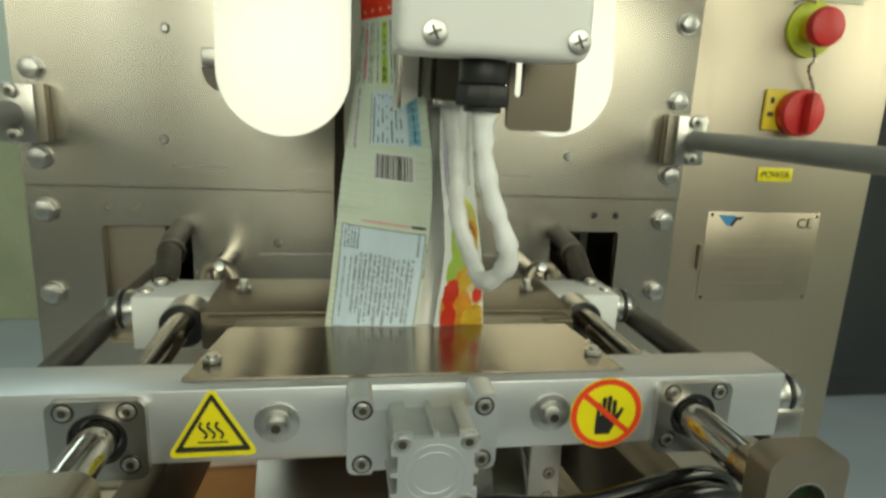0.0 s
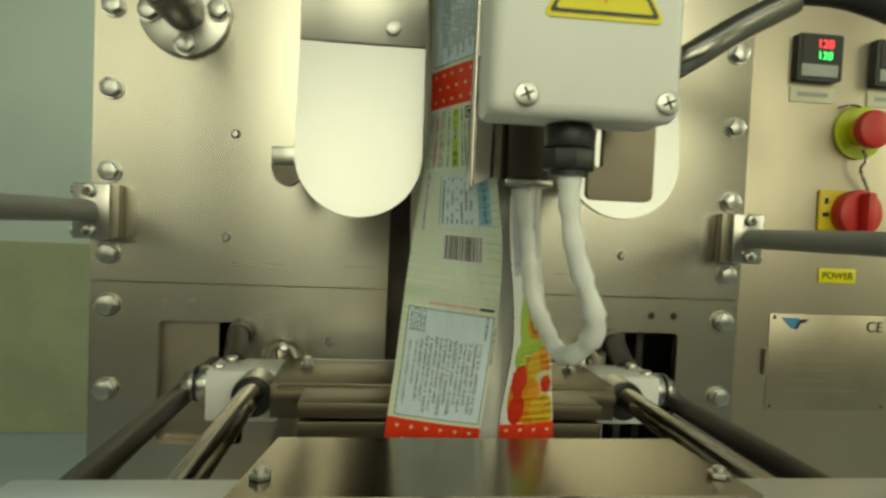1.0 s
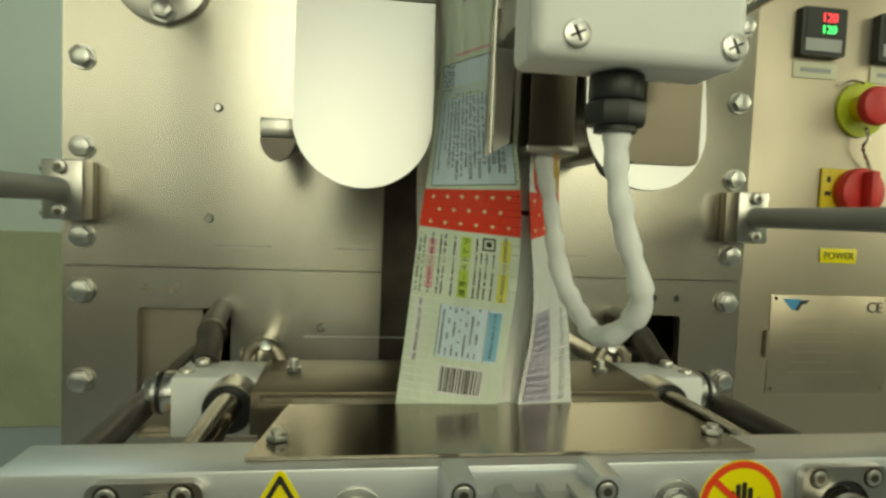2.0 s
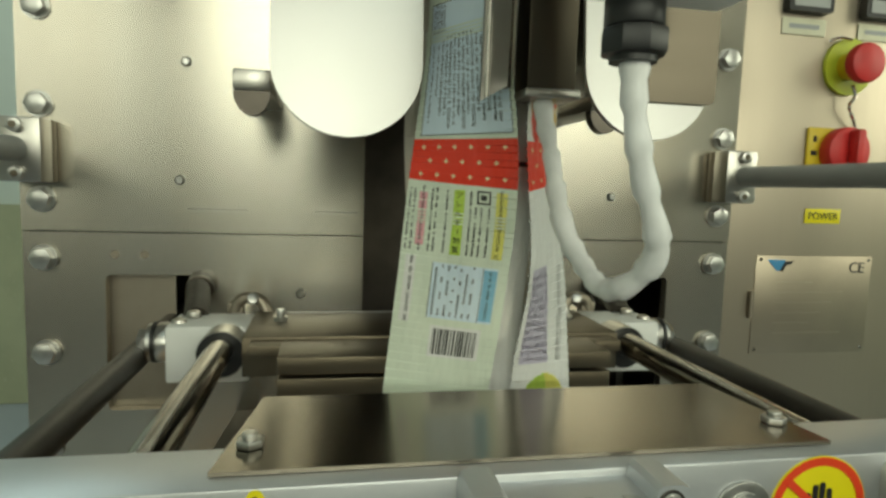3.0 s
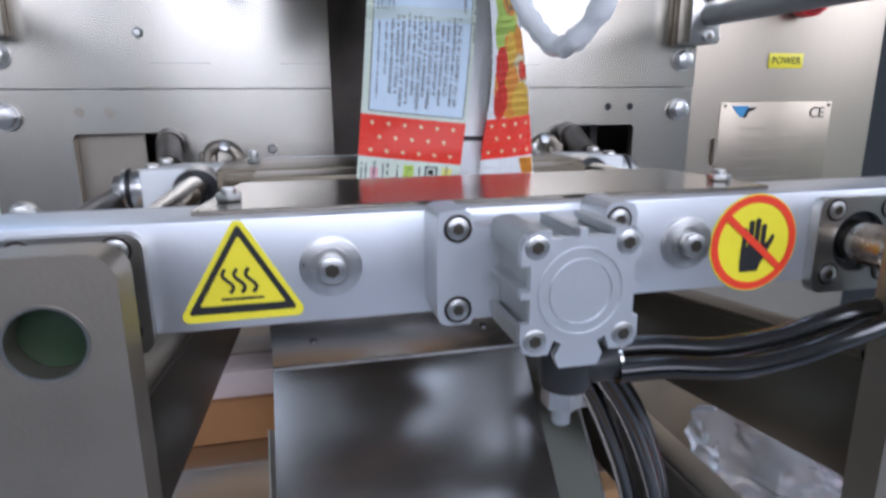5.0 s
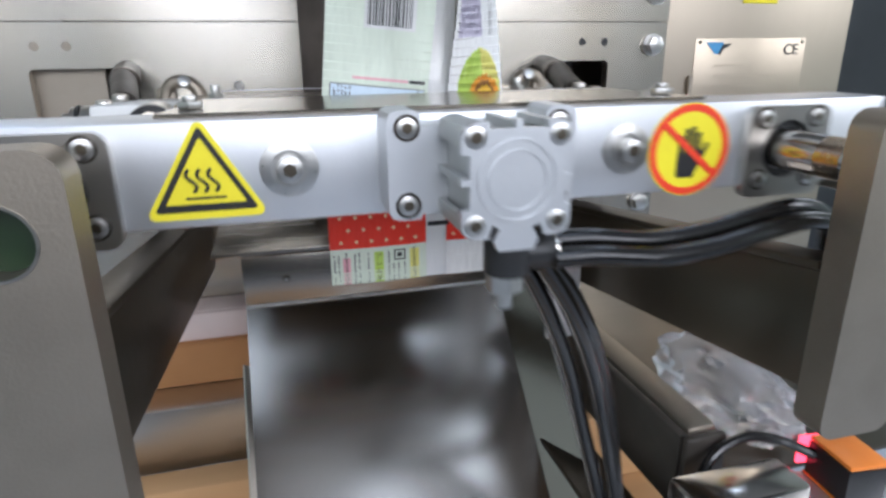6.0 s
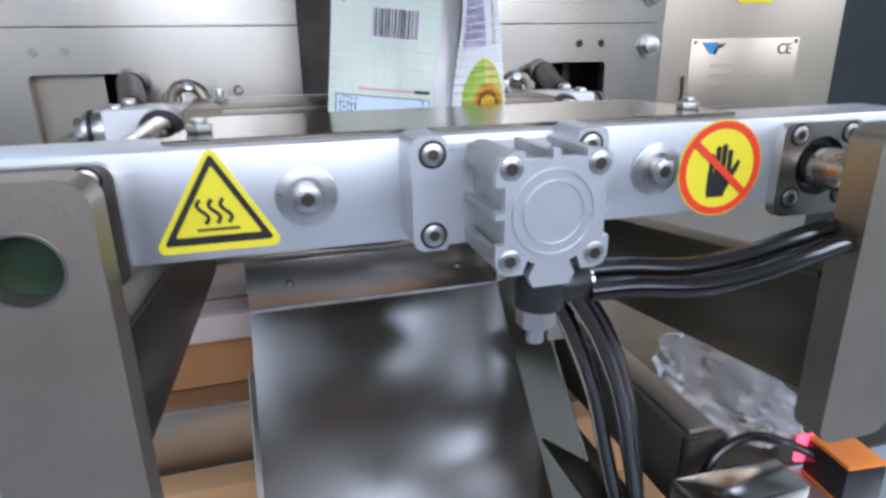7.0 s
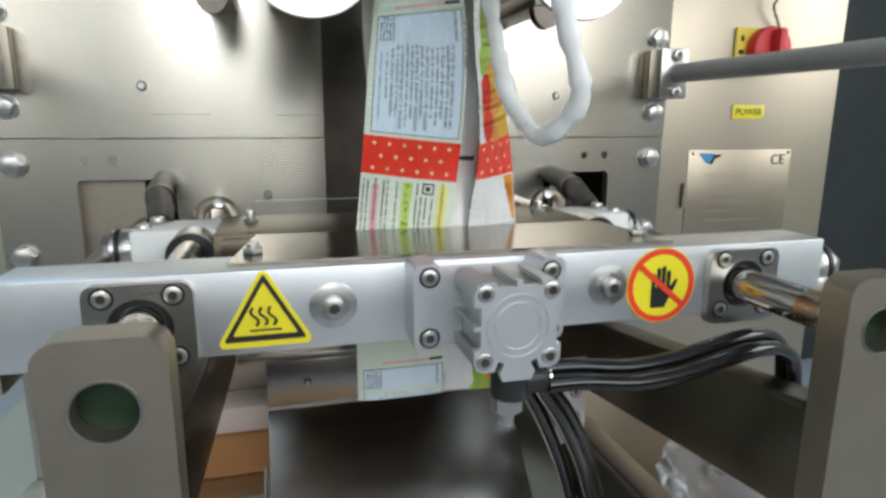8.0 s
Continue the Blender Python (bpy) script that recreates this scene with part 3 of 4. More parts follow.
# ---- rear jaw: keyed block between two white bearing blocks ----
rear_jaw = thing("rear_sealing_jaw", "steel rear sealing jaw between two white bearing blocks", "sealing jaw")
for side in (-1, 1):
    blk = part("bearing_block", box(B(), min(side * 0.183, side * 0.128), max(side * 0.183, side * 0.128), 0.0, 0.045, 0.2272, 0.2668, 0.002), WHITE, rear_jaw, "white plastic bearing block")
    part("bushing", prism(B(), ring(side * 0.143, 0.2530, 0.0158, 32), -0.022, 0.0, [ring(side * 0.143, 0.2545, 0.0105, 32)]), STEEL, blk)
    part("seal", prism(B(), ring(side * 0.143, 0.2530, 0.0150, 32), -0.0235, -0.0222, [ring(side * 0.143, 0.2560, 0.0087, 32)]), BLACK, blk)
    end_bolt(rear_jaw, side * 0.183, 0.02, 0.2515, side, 0.0140)
    # linkage arm and a curved cast clamp behind the block
    part("linkage_arm", tube(B(), [(side * 0.170, 0.038, 0.264), (side * 0.173, 0.060, 0.270), (side * 0.181, 0.11, 0.281), (side * 0.188, 0.22, 0.288)], 0.0095, 14), IRON, rear_jaw, "dark iron linkage arm")
    part("arm_collar", cyl(B(), (side * 0.1775, 0.088, 0.2765), (side * 0.12, 0.95, 0.16), 0.0112, 0.008, 20, bev=0.001), OXIDE, rear_jaw)
    for lx, ly, lz in ((0.1765, 0.014, 0.2630), (0.1700, 0.030, 0.2655)):
        part("lug_pin", cyl(B(), (side * lx, ly, lz), (0, 0, 1), 0.0052, 0.0065, 16, bev=0.0022), STEEL, rear_jaw)
    cl = part("cast_clamp", tube(B(), [(side * 0.145, 0.048, 0.262), (side * 0.1425, 0.048, 0.2725), (side * 0.1375, 0.047, 0.2775), (side * 0.130, 0.046, 0.2785), (side * 0.123, 0.045, 0.2745), (side * 0.119, 0.043, 0.266)], 0.0046, 14), TAUPE, rear_jaw, "curved grey cast clamp")
    part("clamp_foot", box(B(), min(side * 0.137, side * 0.150), max(side * 0.137, side * 0.150), 0.0453, 0.058, 0.2580, 0.2745, 0.003), TAUPE, cl)
    part("clamp_screw", cyl(B(), (side * 0.130, 0.0425, 0.2775), (side * -0.1, -1, 0.5), 0.0042, 0.0045, 14, bev=0.0008), ZINC, cl)
    sc = part("post_screw", cyl(B(), (side * 0.107, 0.0075, 0.2691), (0, 0, 1), 0.0030, 0.0085, 14, bev=0.0005), ZINC, rear_jaw)
    part("screw_nut", cyl(B(), (side * 0.107, 0.0075, 0.2691), (0, 0, 1), 0.0052, 0.0030, 6), ZINC, sc)
part("jaw_body", box(B(), -0.1275, 0.1275, -0.040, 0.040, 0.2430, 0.2690, 0.0010), JAWSTEEL, rear_jaw, "dull steel jaw body")
part("jaw_rail", box(B(), -0.122, 0.122, -0.056, -0.0402, 0.2600, 0.2672, 0.0008), JAWSTEEL, rear_jaw)
part("seal_bar", box(B(), -0.102, 0.097, -0.0925, -0.0562, 0.2600, 0.2700, 0.0008), JAWSTEEL, rear_jaw, "dark heated sealing bar above the knife slot")
part("seal_bar", box(B(), -0.102, 0.097, -0.0925, -0.0562, 0.2420, 0.2578, 0.0008), JAWSTEEL, rear_jaw, "dark heated sealing bar below the knife slot")
part("knife", box(B(), -0.09, 0.085, -0.080, -0.0562, 0.2580, 0.2598, 0.0), BLACK, rear_jaw)

# outer push rods between the machine and the front jaw
for side in (-1, 1):
    part("push_rod", cyl(B(), (side * 0.206, 0.0305, 0.2420), (0, 1, 0), 0.0088, 0.60, 24), IRON, front_jaw, "dark steel push rod")
    part("rod_lug", box(B(), min(side * 0.196, side * 0.216), max(side * 0.196, side * 0.216), 0.002, 0.0303, 0.230, 0.255, 0.003), STEEL, front_jaw)

# ---- belt covers on both sides of the film ----
def belt_cover(x0, x1, zb, label):
    t = thing("belt_cover", label, "belt cover", group="belt covers")
    r = (x1 - x0) / 2
    cx = (x0 + x1) / 2
    pts = [(cx + r * math.cos(radians(a)), zb + r + r * math.sin(radians(a))) for a in range(180, 361, 6)]
    low_part = prism(B(), pts + [(x1, 0.481), (x0, 0.481)], -0.0015, 0.0015)
    bmesh.ops.rotate(low_part, verts=low_part.verts, cent=(0, 0, 0.481), matrix=Matrix.Rotation(radians(-7), 3, "X"))
    bmesh.ops.translate(low_part, verts=low_part.verts, vec=(0, -0.25, 0))
    part("cover", low_part, LOBE, t)
    part("upper_strip", box(B(), x0, x1, -0.2515, -0.2485, 0.482, 0.60, 0.0005), STEEL, t)
    part("strip_screw", cyl(B(), (x1 - 0.018, -0.2516, 0.491), (0, -1, 0), 0.0042, 0.003, 18, bev=0.0006), ZINC, t)
    body = part("belt_housing", box(B(), x0 + 0.012, x1 - 0.012, -0.2484, -0.001, 0.43, 0.58, 0.006), SHEET, t, "dark steel housing behind the cover")
    return t


belt_cover(-0.1012, -0.0336, 0.3870, "bright satin steel belt cover with a round lower end")
belt_cover(0.0457, 0.1119, 0.3925, "bright satin steel belt cover with a round lower end")
for side, ex in ((-1, -0.1255), (1, 0.125)):
    ear = thing("stop_lug", "small steel stop lug with a rounded foot beside the belt cover", "lug", group="stop lugs")
    part("block", box(B(), ex - 0.012, ex + 0.012, -0.115, -0.001, 0.4265, 0.440, 0.001), STEEL, ear)
    pts = [(ex + 0.012 * math.cos(radians(a)), 0.4262 + 0.016 * math.sin(radians(a))) for a in range(180, 361, 10)]
    part("rounded_foot", prism(B(), pts, -0.114, -0.104), OXIDE, ear)

# ---- film guide plates and the sensor box ----
guide = thing("film_guide", "bent stainless guide plate beside the film seam", "guide plate")
part("guide_blade", prism(B(), [(-0.0130, 0.4035), (-0.0015, 0.4105), (0.0020, 0.60), (-0.0095, 0.60)], -0.287, -0.2845), STEEL, guide)
part("guide_edge", box(B(), -0.0010, 0.0010, -0.2844, -0.250, 0.4105, 0.60, 0.0003), MIRROR, guide)
part("wire_rod", cyl(B(), (-0.0105, -0.2885, 0.405), (0, 0, 1), 0.0011, 0.195, 10), CHROME, guide)
mnt = thing("sensor_mount", "folded stainless mount under the sensor box", "bracket")
part("block", box(B(), 0.0075, 0.0295, -0.286, -0.268, 0.4105, 0.60, 0.0012), DARKSTEEL, mnt)
part("lip", box(B(), 0.0062, 0.0308, -0.289, -0.268, 0.4065, 0.4103, 0.0008), STEEL, mnt)
part("stem", box(B(), -0.010, 0.036, -0.3605, -0.2865, 0.452, 0.470, 0.002), STEEL, mnt)
part("side_tab", prism(B(), rounded(0.0290, 0.0570, 0.3985, 0.470, 0.003), -0.345, -0.341, [rounded(0.0315, 0.0350, 0.412, 0.434, 0.0015)]), DARKSTEEL, mnt, "dark slotted steel tab")

sensor = thing("sensor_box", "light grey plastic junction box with crosshead screws", "junction box")
part("lid", box(B(), -0.0212, 0.0458, -0.3885, -0.3775, 0.4235, 0.535, 0.0045, 3), BOXGREY, sensor)
part("base", box(B(), -0.0208, 0.0454, -0.3773, -0.3610, 0.4240, 0.535, 0.003), BOXGREY, sensor)
for sx, sz in ((-0.0087, 0.4300), (0.0405, 0.4300)):
    sc = part("crosshead_screw", cyl(B(), (sx, -0.3880, sz), (0, -1, 0), 0.0042, 0.0016, 24, bev=0.0006), ZINC, sensor)
    for k in (45, 135):
        part("cross_slot", box(B(), -0.0024, 0.0024, -0.0002, 0.0002, -0.0004, 0.0004), BLACK, sc, at=pose(sx, -0.3897, sz, 0, k + 20, 0))
elec = part("voltage_sticker", prism(B(), tri_out(0.0165, 0.4560, 0.0430, 0.0372, 0.0016), -0.3891, -0.3886), YELLOW, sensor, "yellow electrical warning triangle sticker")
part("black_border", prism(B(), tri_out(0.0165, 0.4576, 0.0385, 0.0333, 0.0008), -0.3894, -0.38915, [tri_out(0.0165, 0.4588, 0.0345, 0.0299, 0.0006)]), INK, elec)
part("flash_symbol", prism(B(), [(0.0165, 0.4612), (0.0185, 0.4690), (0.0172, 0.4690), (0.0190, 0.4780), (0.0150, 0.4780), (0.0146, 0.4668), (0.0158, 0.4668)], -0.3894, -0.38915), REDINK, elec)
gland = part("cable_gland", cyl(B(), (0.0125, -0.3690, 0.4238), (0, 0, -1), 0.0088, 0.0085, 24, bev=0.0008), BLACK, sensor, "black plastic cable gland")
part("gland_nut", cyl(B(), (0.0128, -0.3690, 0.4152), (0, 0, -1), 0.0100, 0.0078, 8, bev=0.0010), BLACK, gland)
part("clamp_collar", cyl(B(), (0.0128, -0.3690, 0.4074), (0, 0, -1), 0.0070, 0.002, 24), BLACK, gland)

cable = thing("sleeved_cable", "white spiral-sleeved cable looping down from the junction box", "cable")
part("sleeve", tube(B(), [(0.0128, -0.3690, 0.4110), (0.0135, -0.3695, 0.394), (0.0195, -0.3680, 0.374), (0.0262, -0.3640, 0.356), (0.0295, -0.3570, 0.344), (0.0268, -0.3460, 0.3340), (0.0235, -0.3300, 0.3330), (0.0205, -0.3130, 0.3450), (0.0185, -0.2990, 0.366), (0.0175, -0.2860, 0.390), (0.0180, -0.2800, 0.4063)], 0.0040, 18, 0.0, 0.012, 0.32), SLEEVE, cable)

# ---- clamps with grey rails towards the front ----
for side in (-1, 1):
    cx = side * 0.303
    rail = thing("guard_rail", "grey guard rail held by a steel clamp on the plate", "rail", group="guard rails")
    part("clamp", box(B(), cx - 0.0155, cx + 0.0155, -0.030, -0.0085, 0.3610, 0.4095, 0.0015), STEEL, rail, "bright steel clamp block")
    part("spacer", box(B(), cx - 0.0155, cx + 0.0155, -0.0083, -0.0002, 0.3610, 0.4095, 0.001), TAUPE, rail)
    for dz in (0.3672, 0.4032):
        socket_screw(rail, cx + side * 0.001, -0.030, dz, 0.0055, 0.9)
    for dz in (0.3672, 0.4032):
        part("side_screw", cyl(B(), (cx + side * 0.0155, -0.022, dz), (side, 0, 0), 0.0036, 0.004, 12, bev=0.0004), ZINC, rail)
    part("rail_tube", cyl(B(), (cx + side * 0.003, -0.030, 0.3855), (side * 0.03, -1, 0), 0.0093, 0.72, 24), GREYPAINT, rail)

# ---- flange with shaft, and the dark stays ----
fl = thing("shaft_flange", "round steel flange with a dark shaft and hexagon bolts", "flange")
part("disc", cyl(B(), (-0.2365, 0, 0.5690), (0, -1, 0), 0.040, 0.008, 40, bev=0.0012), STEEL, fl)
for a in (0, 90, 180, 270):
    hex_bolt(-0.2365 + 0.030 * math.cos(radians(a + 5)), -0.008, 0.5690 + 0.030 * math.sin(radians(a + 5)), fl)
part("shaft", cyl(B(), (-0.2365, -0.008, 0.5690), (0, -1, 0), 0.0185, 0.16, 32, bev=0.001), SHEET, fl)
stay = thing("support_stay", "dark steel stay angled over the control panel", "stay")
part("lower_tube", tube(B(), [(0.14, 0.0, 0.498), (0.155, -0.12, 0.508), (0.168, -0.15, 0.517), (0.206, -0.15, 0.542), (0.250, -0.15, 0.567)], 0.0105, 14), SHEET, stay)
part("upper_tube", tube(B(), [(0.235, -0.15, 0.575), (0.285, -0.16, 0.572), (0.345, -0.17, 0.552), (0.42, -0.18, 0.525)], 0.0120, 14), BLACK, stay)

# ---- controls on the cabinet ----
FACE = 0.0273


def controller(x, digits):
    c = thing("temperature_controller", "black square temperature controller with red and green digits", "controller", group="controllers")
    part("bezel", prism(B(), rounded(x, x + 0.051, 0.5555, 0.6045, 0.003), FACE - 0.010, FACE), BLACK, c)
    part("keypad", box(B(), x + 0.005, x + 0.046, FACE - 0.0106, FACE - 0.0101, 0.560, 0.5725), GREYPAINT, c, "grey key strip")
    part("display", box(B(), x + 0.005, x + 0.046, FACE - 0.0106, FACE - 0.0101, 0.575, 0.600), BLACK, c)
    letters("red_digits", digits, 0.0125, RED_LED, c, pose(x + 0.030, FACE - 0.0112, 0.5935, 90, 0, 0))
    letters("green_digits", digits, 0.0115, GREEN_LED, c, pose(x + 0.030, FACE - 0.0112, 0.5815, 90, 0, 0))
    tag = thing("panel_tag", "cream plastic name tag under the controller", "label", group="panel tags")
    part("plate", prism(B(), rounded(x, x + 0.051, 0.5345, 0.5510, 0.001), FACE - 0.0012, FACE), CREAM, tag)
    part("text_bar", box(B(), x + 0.008, x + 0.043, FACE - 0.0016, FACE - 0.0013, 0.5405, 0.5450), GREYPAINT, tag)


controller(0.3765, "120")
controller(0.4665, "120")

es = thing("emergency_stop", "red mushroom emergency stop button on a lime collar", "push button")
part("collar", prism(B(), ring(0.4580, 0.5055, 0.0290, 36), FACE - 0.004, FACE), LIME, es)
part("neck", cyl(B(), (0.4560, FACE - 0.004, 0.5055), (0, -1, 0), 0.0140, 0.014, 28), YELKNOB, es)
part("head", cyl(B(), (0.4560, FACE - 0.018, 0.5055), (0, -1, 0), 0.0200, 0.013, 36, bev=0.004), REDKNOB, es)
chain = thing("lock_chain", "thin steel chain hanging from the stop button", "chain")
part("links", tube(B(), [(0.456, FACE - 0.012, 0.485), (0.462, FACE - 0.010, 0.475), (0.458, FACE - 0.008, 0.465), (0.466, FACE - 0.006, 0.452), (0.472, FACE - 0.004, 0.443)], 0.0016, 8, 0.5, 0.004), CHROME, chain)
part("upper_hook", tube(B(), [(0.432, FACE - 0.002, 0.530), (0.440, FACE - 0.008, 0.533), (0.452, FACE - 0.010, 0.531)], 0.0014, 8), CHROME, chain)
sw = thing("main_switch", "red rotary main switch on a yellow plate", "rotary switch")
part("plate", box(B(), 0.4165, 0.4780, FACE - 0.004, FACE, 0.3980, 0.4420, 0.002), YELKNOB, sw)
part("dial_mark", box(B(), 0.4225, 0.4265, FACE - 0.0045, FACE - 0.0041, 0.4270, 0.4330), INK, sw)
part("dial_mark", box(B(), 0.4205, 0.4275, FACE - 0.0045, FACE - 0.0041, 0.4130, 0.4175), INK, sw)
part("dial", cyl(B(), (0.4540, FACE - 0.004, 0.4175), (0, -1, 0), 0.0250, 0.016, 40, bev=0.003), REDKNOB, sw)
part("grip", box(B(), 0.4490, 0.4590, FACE - 0.034, FACE - 0.0202, 0.3960, 0.4390, 0.003), REDKNOB, sw)
pw = thing("power_label", "small yellow power label with black capitals", "label")
part("plate", box(B(), 0.4235, 0.4670, FACE - 0.0010, FACE, 0.3415, 0.3570, 0.0003), YELLOW, pw)
letters("capitals", "POWER", 0.0105, INK, pw, pose(0.4453, FACE - 0.0013, 0.3490, 90, 0, 0))
npl = thing("name_plate", "brushed metal name plate with a blue emblem and rivets", "name plate")
part("plate", box(B(), 0.3700, 0.5130, FACE - 0.0009, FACE, 0.2000, 0.3060, 0.0003), NAMEPLATE, npl)
part("emblem", prism(B(), [(0.383, 0.3020), (0.405, 0.3020), (0.399, 0.2900), (0.395, 0.2900), (0.389, 0.2960)], FACE - 0.0014, FACE - 0.0010), BLUE, npl)
part("emblem_wing", prism(B(), [(0.398, 0.2900), (0.404, 0.3000), (0.415, 0.3010), (0.411, 0.2970), (0.406, 0.2960), (0.402, 0.2890)], FACE - 0.0014, FACE - 0.0010), INK, npl)
letters("conformity_mark", "CE", 0.0165, DARKCAB, npl, pose(0.4940, FACE - 0.0012, 0.2935, 90, 0, 0))
for rx, rz in ((0.3755, 0.3020), (0.5085, 0.3020), (0.3755, 0.2050), (0.5085, 0.2050)):
    part("rivet", cyl(B(), (rx, FACE - 0.0008, rz), (0, -1, 0), 0.0022, 0.0012, 14, 0.0012), CHROME, npl)
for k in range(6):
    part("text_bar", box(B(), 0.395, 0.395 + 0.045 + 0.013 * ((k * 7) % 4), FACE - 0.0013, FACE - 0.0010, 0.2770 - k * 0.011, 0.2785 - k * 0.011), CABINET, npl)
part("hinge_knuckle", cyl(B(), (0.3660, FACE - 0.003, 0.240), (0, 0, 1), 0.0028, 0.028, 12), TAUPE, cab)

# ---- behind the windows of the lower plate ----
slab("inner_plate", -0.256, -0.203, 0.0135, 0.0165, 0.150, 0.292, TAUPE, "plain steel plate behind the window", "machine panel")
for px in (0.214, 0.236):
    slab("inner_post", px, px + 0.008, 0.06, 0.075, -0.09, 0.76, STEEL, "steel post inside the machine", "machine panel")

# ---- far things beside the machine ----
dc = thing("dark_cabinet", "tall dark grey cabinet standing on the floor", "cabinet")
part("body", box(B(), 1.15, 2.35, 1.27, 1.85, -0.6, 1.6, 0.01), DARKCAB, dc)
for dx in (1.16, 1.76):
    part("door", box(B(), dx, dx + 0.58, 1.250, 1.269, -0.52, 1.58, 0.006), DARKCAB, dc)
slab("wall_base_panel", -2.39, 0.9, 2.235, 2.2495, -0.598, 0.24, GUARD, "olive grey lower wall panel", "wall panel")

# ---- discharge chute ----
chute = thing("discharge_chute", "bent stainless discharge chute below the sealing jaws", "chute")
part("back_strip", box(B(), -0.1035, 0.092, -0.1275, -0.1255, 0.1180, 0.1560, 0.0005), SHEET, chute)
TILT = pose(0, -0.1265, 0.1170, 45, 0, 0)
tray = B()
box(tray, -0.1035, 0.092, -0.30, 0.0, -0.001, 0.001)
part("slide", tray, SLIDE, chute, "sloping polished slide", at=TILT)
# lighter rod that draws the bright glint along the bend
part("bend", cyl(B(), (-0.1035, -0.1279, 0.1182), (1, 0, 0), 0.0011, 0.1955, 10), ZINC, chute, "bend of the sheet, its highlight made as a lighter rod")
wing = part("side_wall", box(B(), 0.0, 0.034, -0.30, 0.0, -0.0009, 0.0009), SLIDE, chute, "flared side wall of the slide", at=TILT @ pose(0.0925, 0, 0, 0, -52, 0))
part("wing_edge", cyl(B(), (0.0342, -0.30, 0.0), (0, 1, 0), 0.0012, 0.30, 10), ZINC, wing)
part("folded_edge", box(B(), -0.007, 0.0, -0.30, -0.045, -0.0006, 0.0006), STEEL, chute, at=TILT @ pose(-0.1037, 0, 0.0, 0, 60, 0))
# invented dark floor that keeps the cavity beside the slide in shade
part("side_gutter", box(B(), 0.0945, 0.1265, -0.40, -0.06, 0.026, 0.030, 0.001), DARKSTEEL, chute, "added dark backing for the shaded cavity beside the slide")
for sx in (-0.0728, 0.0581):
    part("pan_screw", cyl(B(), (sx, -0.1275, 0.1375), (0, -1, 0), 0.0030, 0.0024, 16, 0.0016), CHROME, chute)
part("mount_rod", cyl(B(), (-0.110, -0.15, 0.214), (1, 0, 0), 0.0045, 0.20, 16), CHROME, chute, "round rod under the jaws")
part("black_stop", box(B(), -0.045, 0.005, -0.165, -0.145, 0.192, 0.205, 0.001), BLACK, chute)
part("cross_tray", box(B(), -0.124, 0.112, -0.125, -0.004, 0.156, 0.160, 0.0008), SHEET, chute)

# ---- boxes and frame under the chute ----
cbx = thing("cardboard_box", "brown cardboard box standing on a shelf under the chute", "box")
part("side", box(B(), -0.235, -0.055, -0.040, 0.0, 0.0122, 0.052, 0.002), CARD, cbx)
part("lid_flap", box(B(), -0.235, -0.055, -0.042, -0.001, 0.0522, 0.0540, 0.0006), CARD, cbx)
ppr = thing("paper_pad", "pale pink paper pad lying on the cardboard box", "paper")
part("pad", box(B(), -0.225, -0.060, -0.036, -0.003, 0.0541, 0.0790, 0.001), PAPER, ppr)
part("loose_sheet", box(B(), -0.215, -0.075, -0.0345, -0.004, 0.0792, 0.0800, 0.0002), PAPER, ppr, at=pose(0.004, 0, 0, 0, 0, -1.2))
shelf = thing("steel_shelf", "grey steel shelf with a folded front edge", "shelf")
part("deck", box(B(), -0.32, 0.32, -0.075, -0.001, 0.0082, 0.0120, 0.001), STEEL, shelf)
part("front_edge", box(B(), -0.32, 0.32, -0.077, -0.0752, -0.0480, 0.0120, 0.0006), STEEL, shelf)
pal = thing("wooden_board", "pale wooden board leaning under the shelf", "board")
part("plank", box(B(), -0.30, 0.28, -0.55, -0.08, -0.135, -0.118, 0.003), WOOD, pal)
part("edge_batten", box(B(), -0.30, 0.28, -0.112, -0.082, -0.1178, -0.0430, 0.003), WOOD, pal)
frm = thing("base_frame", "welded steel base frame under the chute", "frame")
for lx in (-0.295, 0.265):
    part("leg", box(B(), lx, lx + 0.03, -0.30, -0.27, -0.6, -0.1352, 0.002), STEEL, frm)
part("cross_rail", box(B(), -0.32, 0.32, -0.31, -0.26, -0.1351, -0.1352 + 0.0001, 0.0), STEEL, frm)

# ---- bits on the side of the chute ----
rail_b = thing("steel_rail", "grey-brown steel rail with a dark web and end block", "rail")
part("body", box(B(), 0.133, 0.153, -0.325, -0.06, 0.072, 0.100, 0.004), TAUPE, rail_b)
part("dark_web", box(B(), 0.1268, 0.1328, -0.327, -0.06, 0.050, 0.098, 0.002), IRON, rail_b)
part("end_block", box(B(), 0.127, 0.153, -0.333, -0.3272, 0.066, 0.099, 0.0025), IRON, rail_b)
nutp = thing("mounting_plate", "small bright plate with two socket screws", "plate")
part("plate", box(B(), 0.103, 0.127, -0.205, -0.200, 0.1005, 0.168, 0.001), ALU, nutp)
for dz in (0.122, 0.142):
    socket_screw(nutp, 0.118, -0.205, dz, 0.0036)
wrap = thing("clear_plastic_wrap", "crumpled clear plastic wrap beside the rail", "plastic wrap")
b = B()
bmesh.ops.create_icosphere(b, subdivisions=4, radius=1.0)
for v in b.verts:
    n = noise.noise(v.co * 2.6) * 0.35 + abs(noise.noise(v.co * 6.0)) * 0.22
    v.co = Vector((v.co.x * 0.027, v.co.y * 0.052, v.co.z * 0.022)) * (1 + n)
WRAP = bpy.data.materials.new("clear_wrap")
WRAP.use_nodes = True
wb = WRAP.node_tree.nodes["Principled BSDF"]
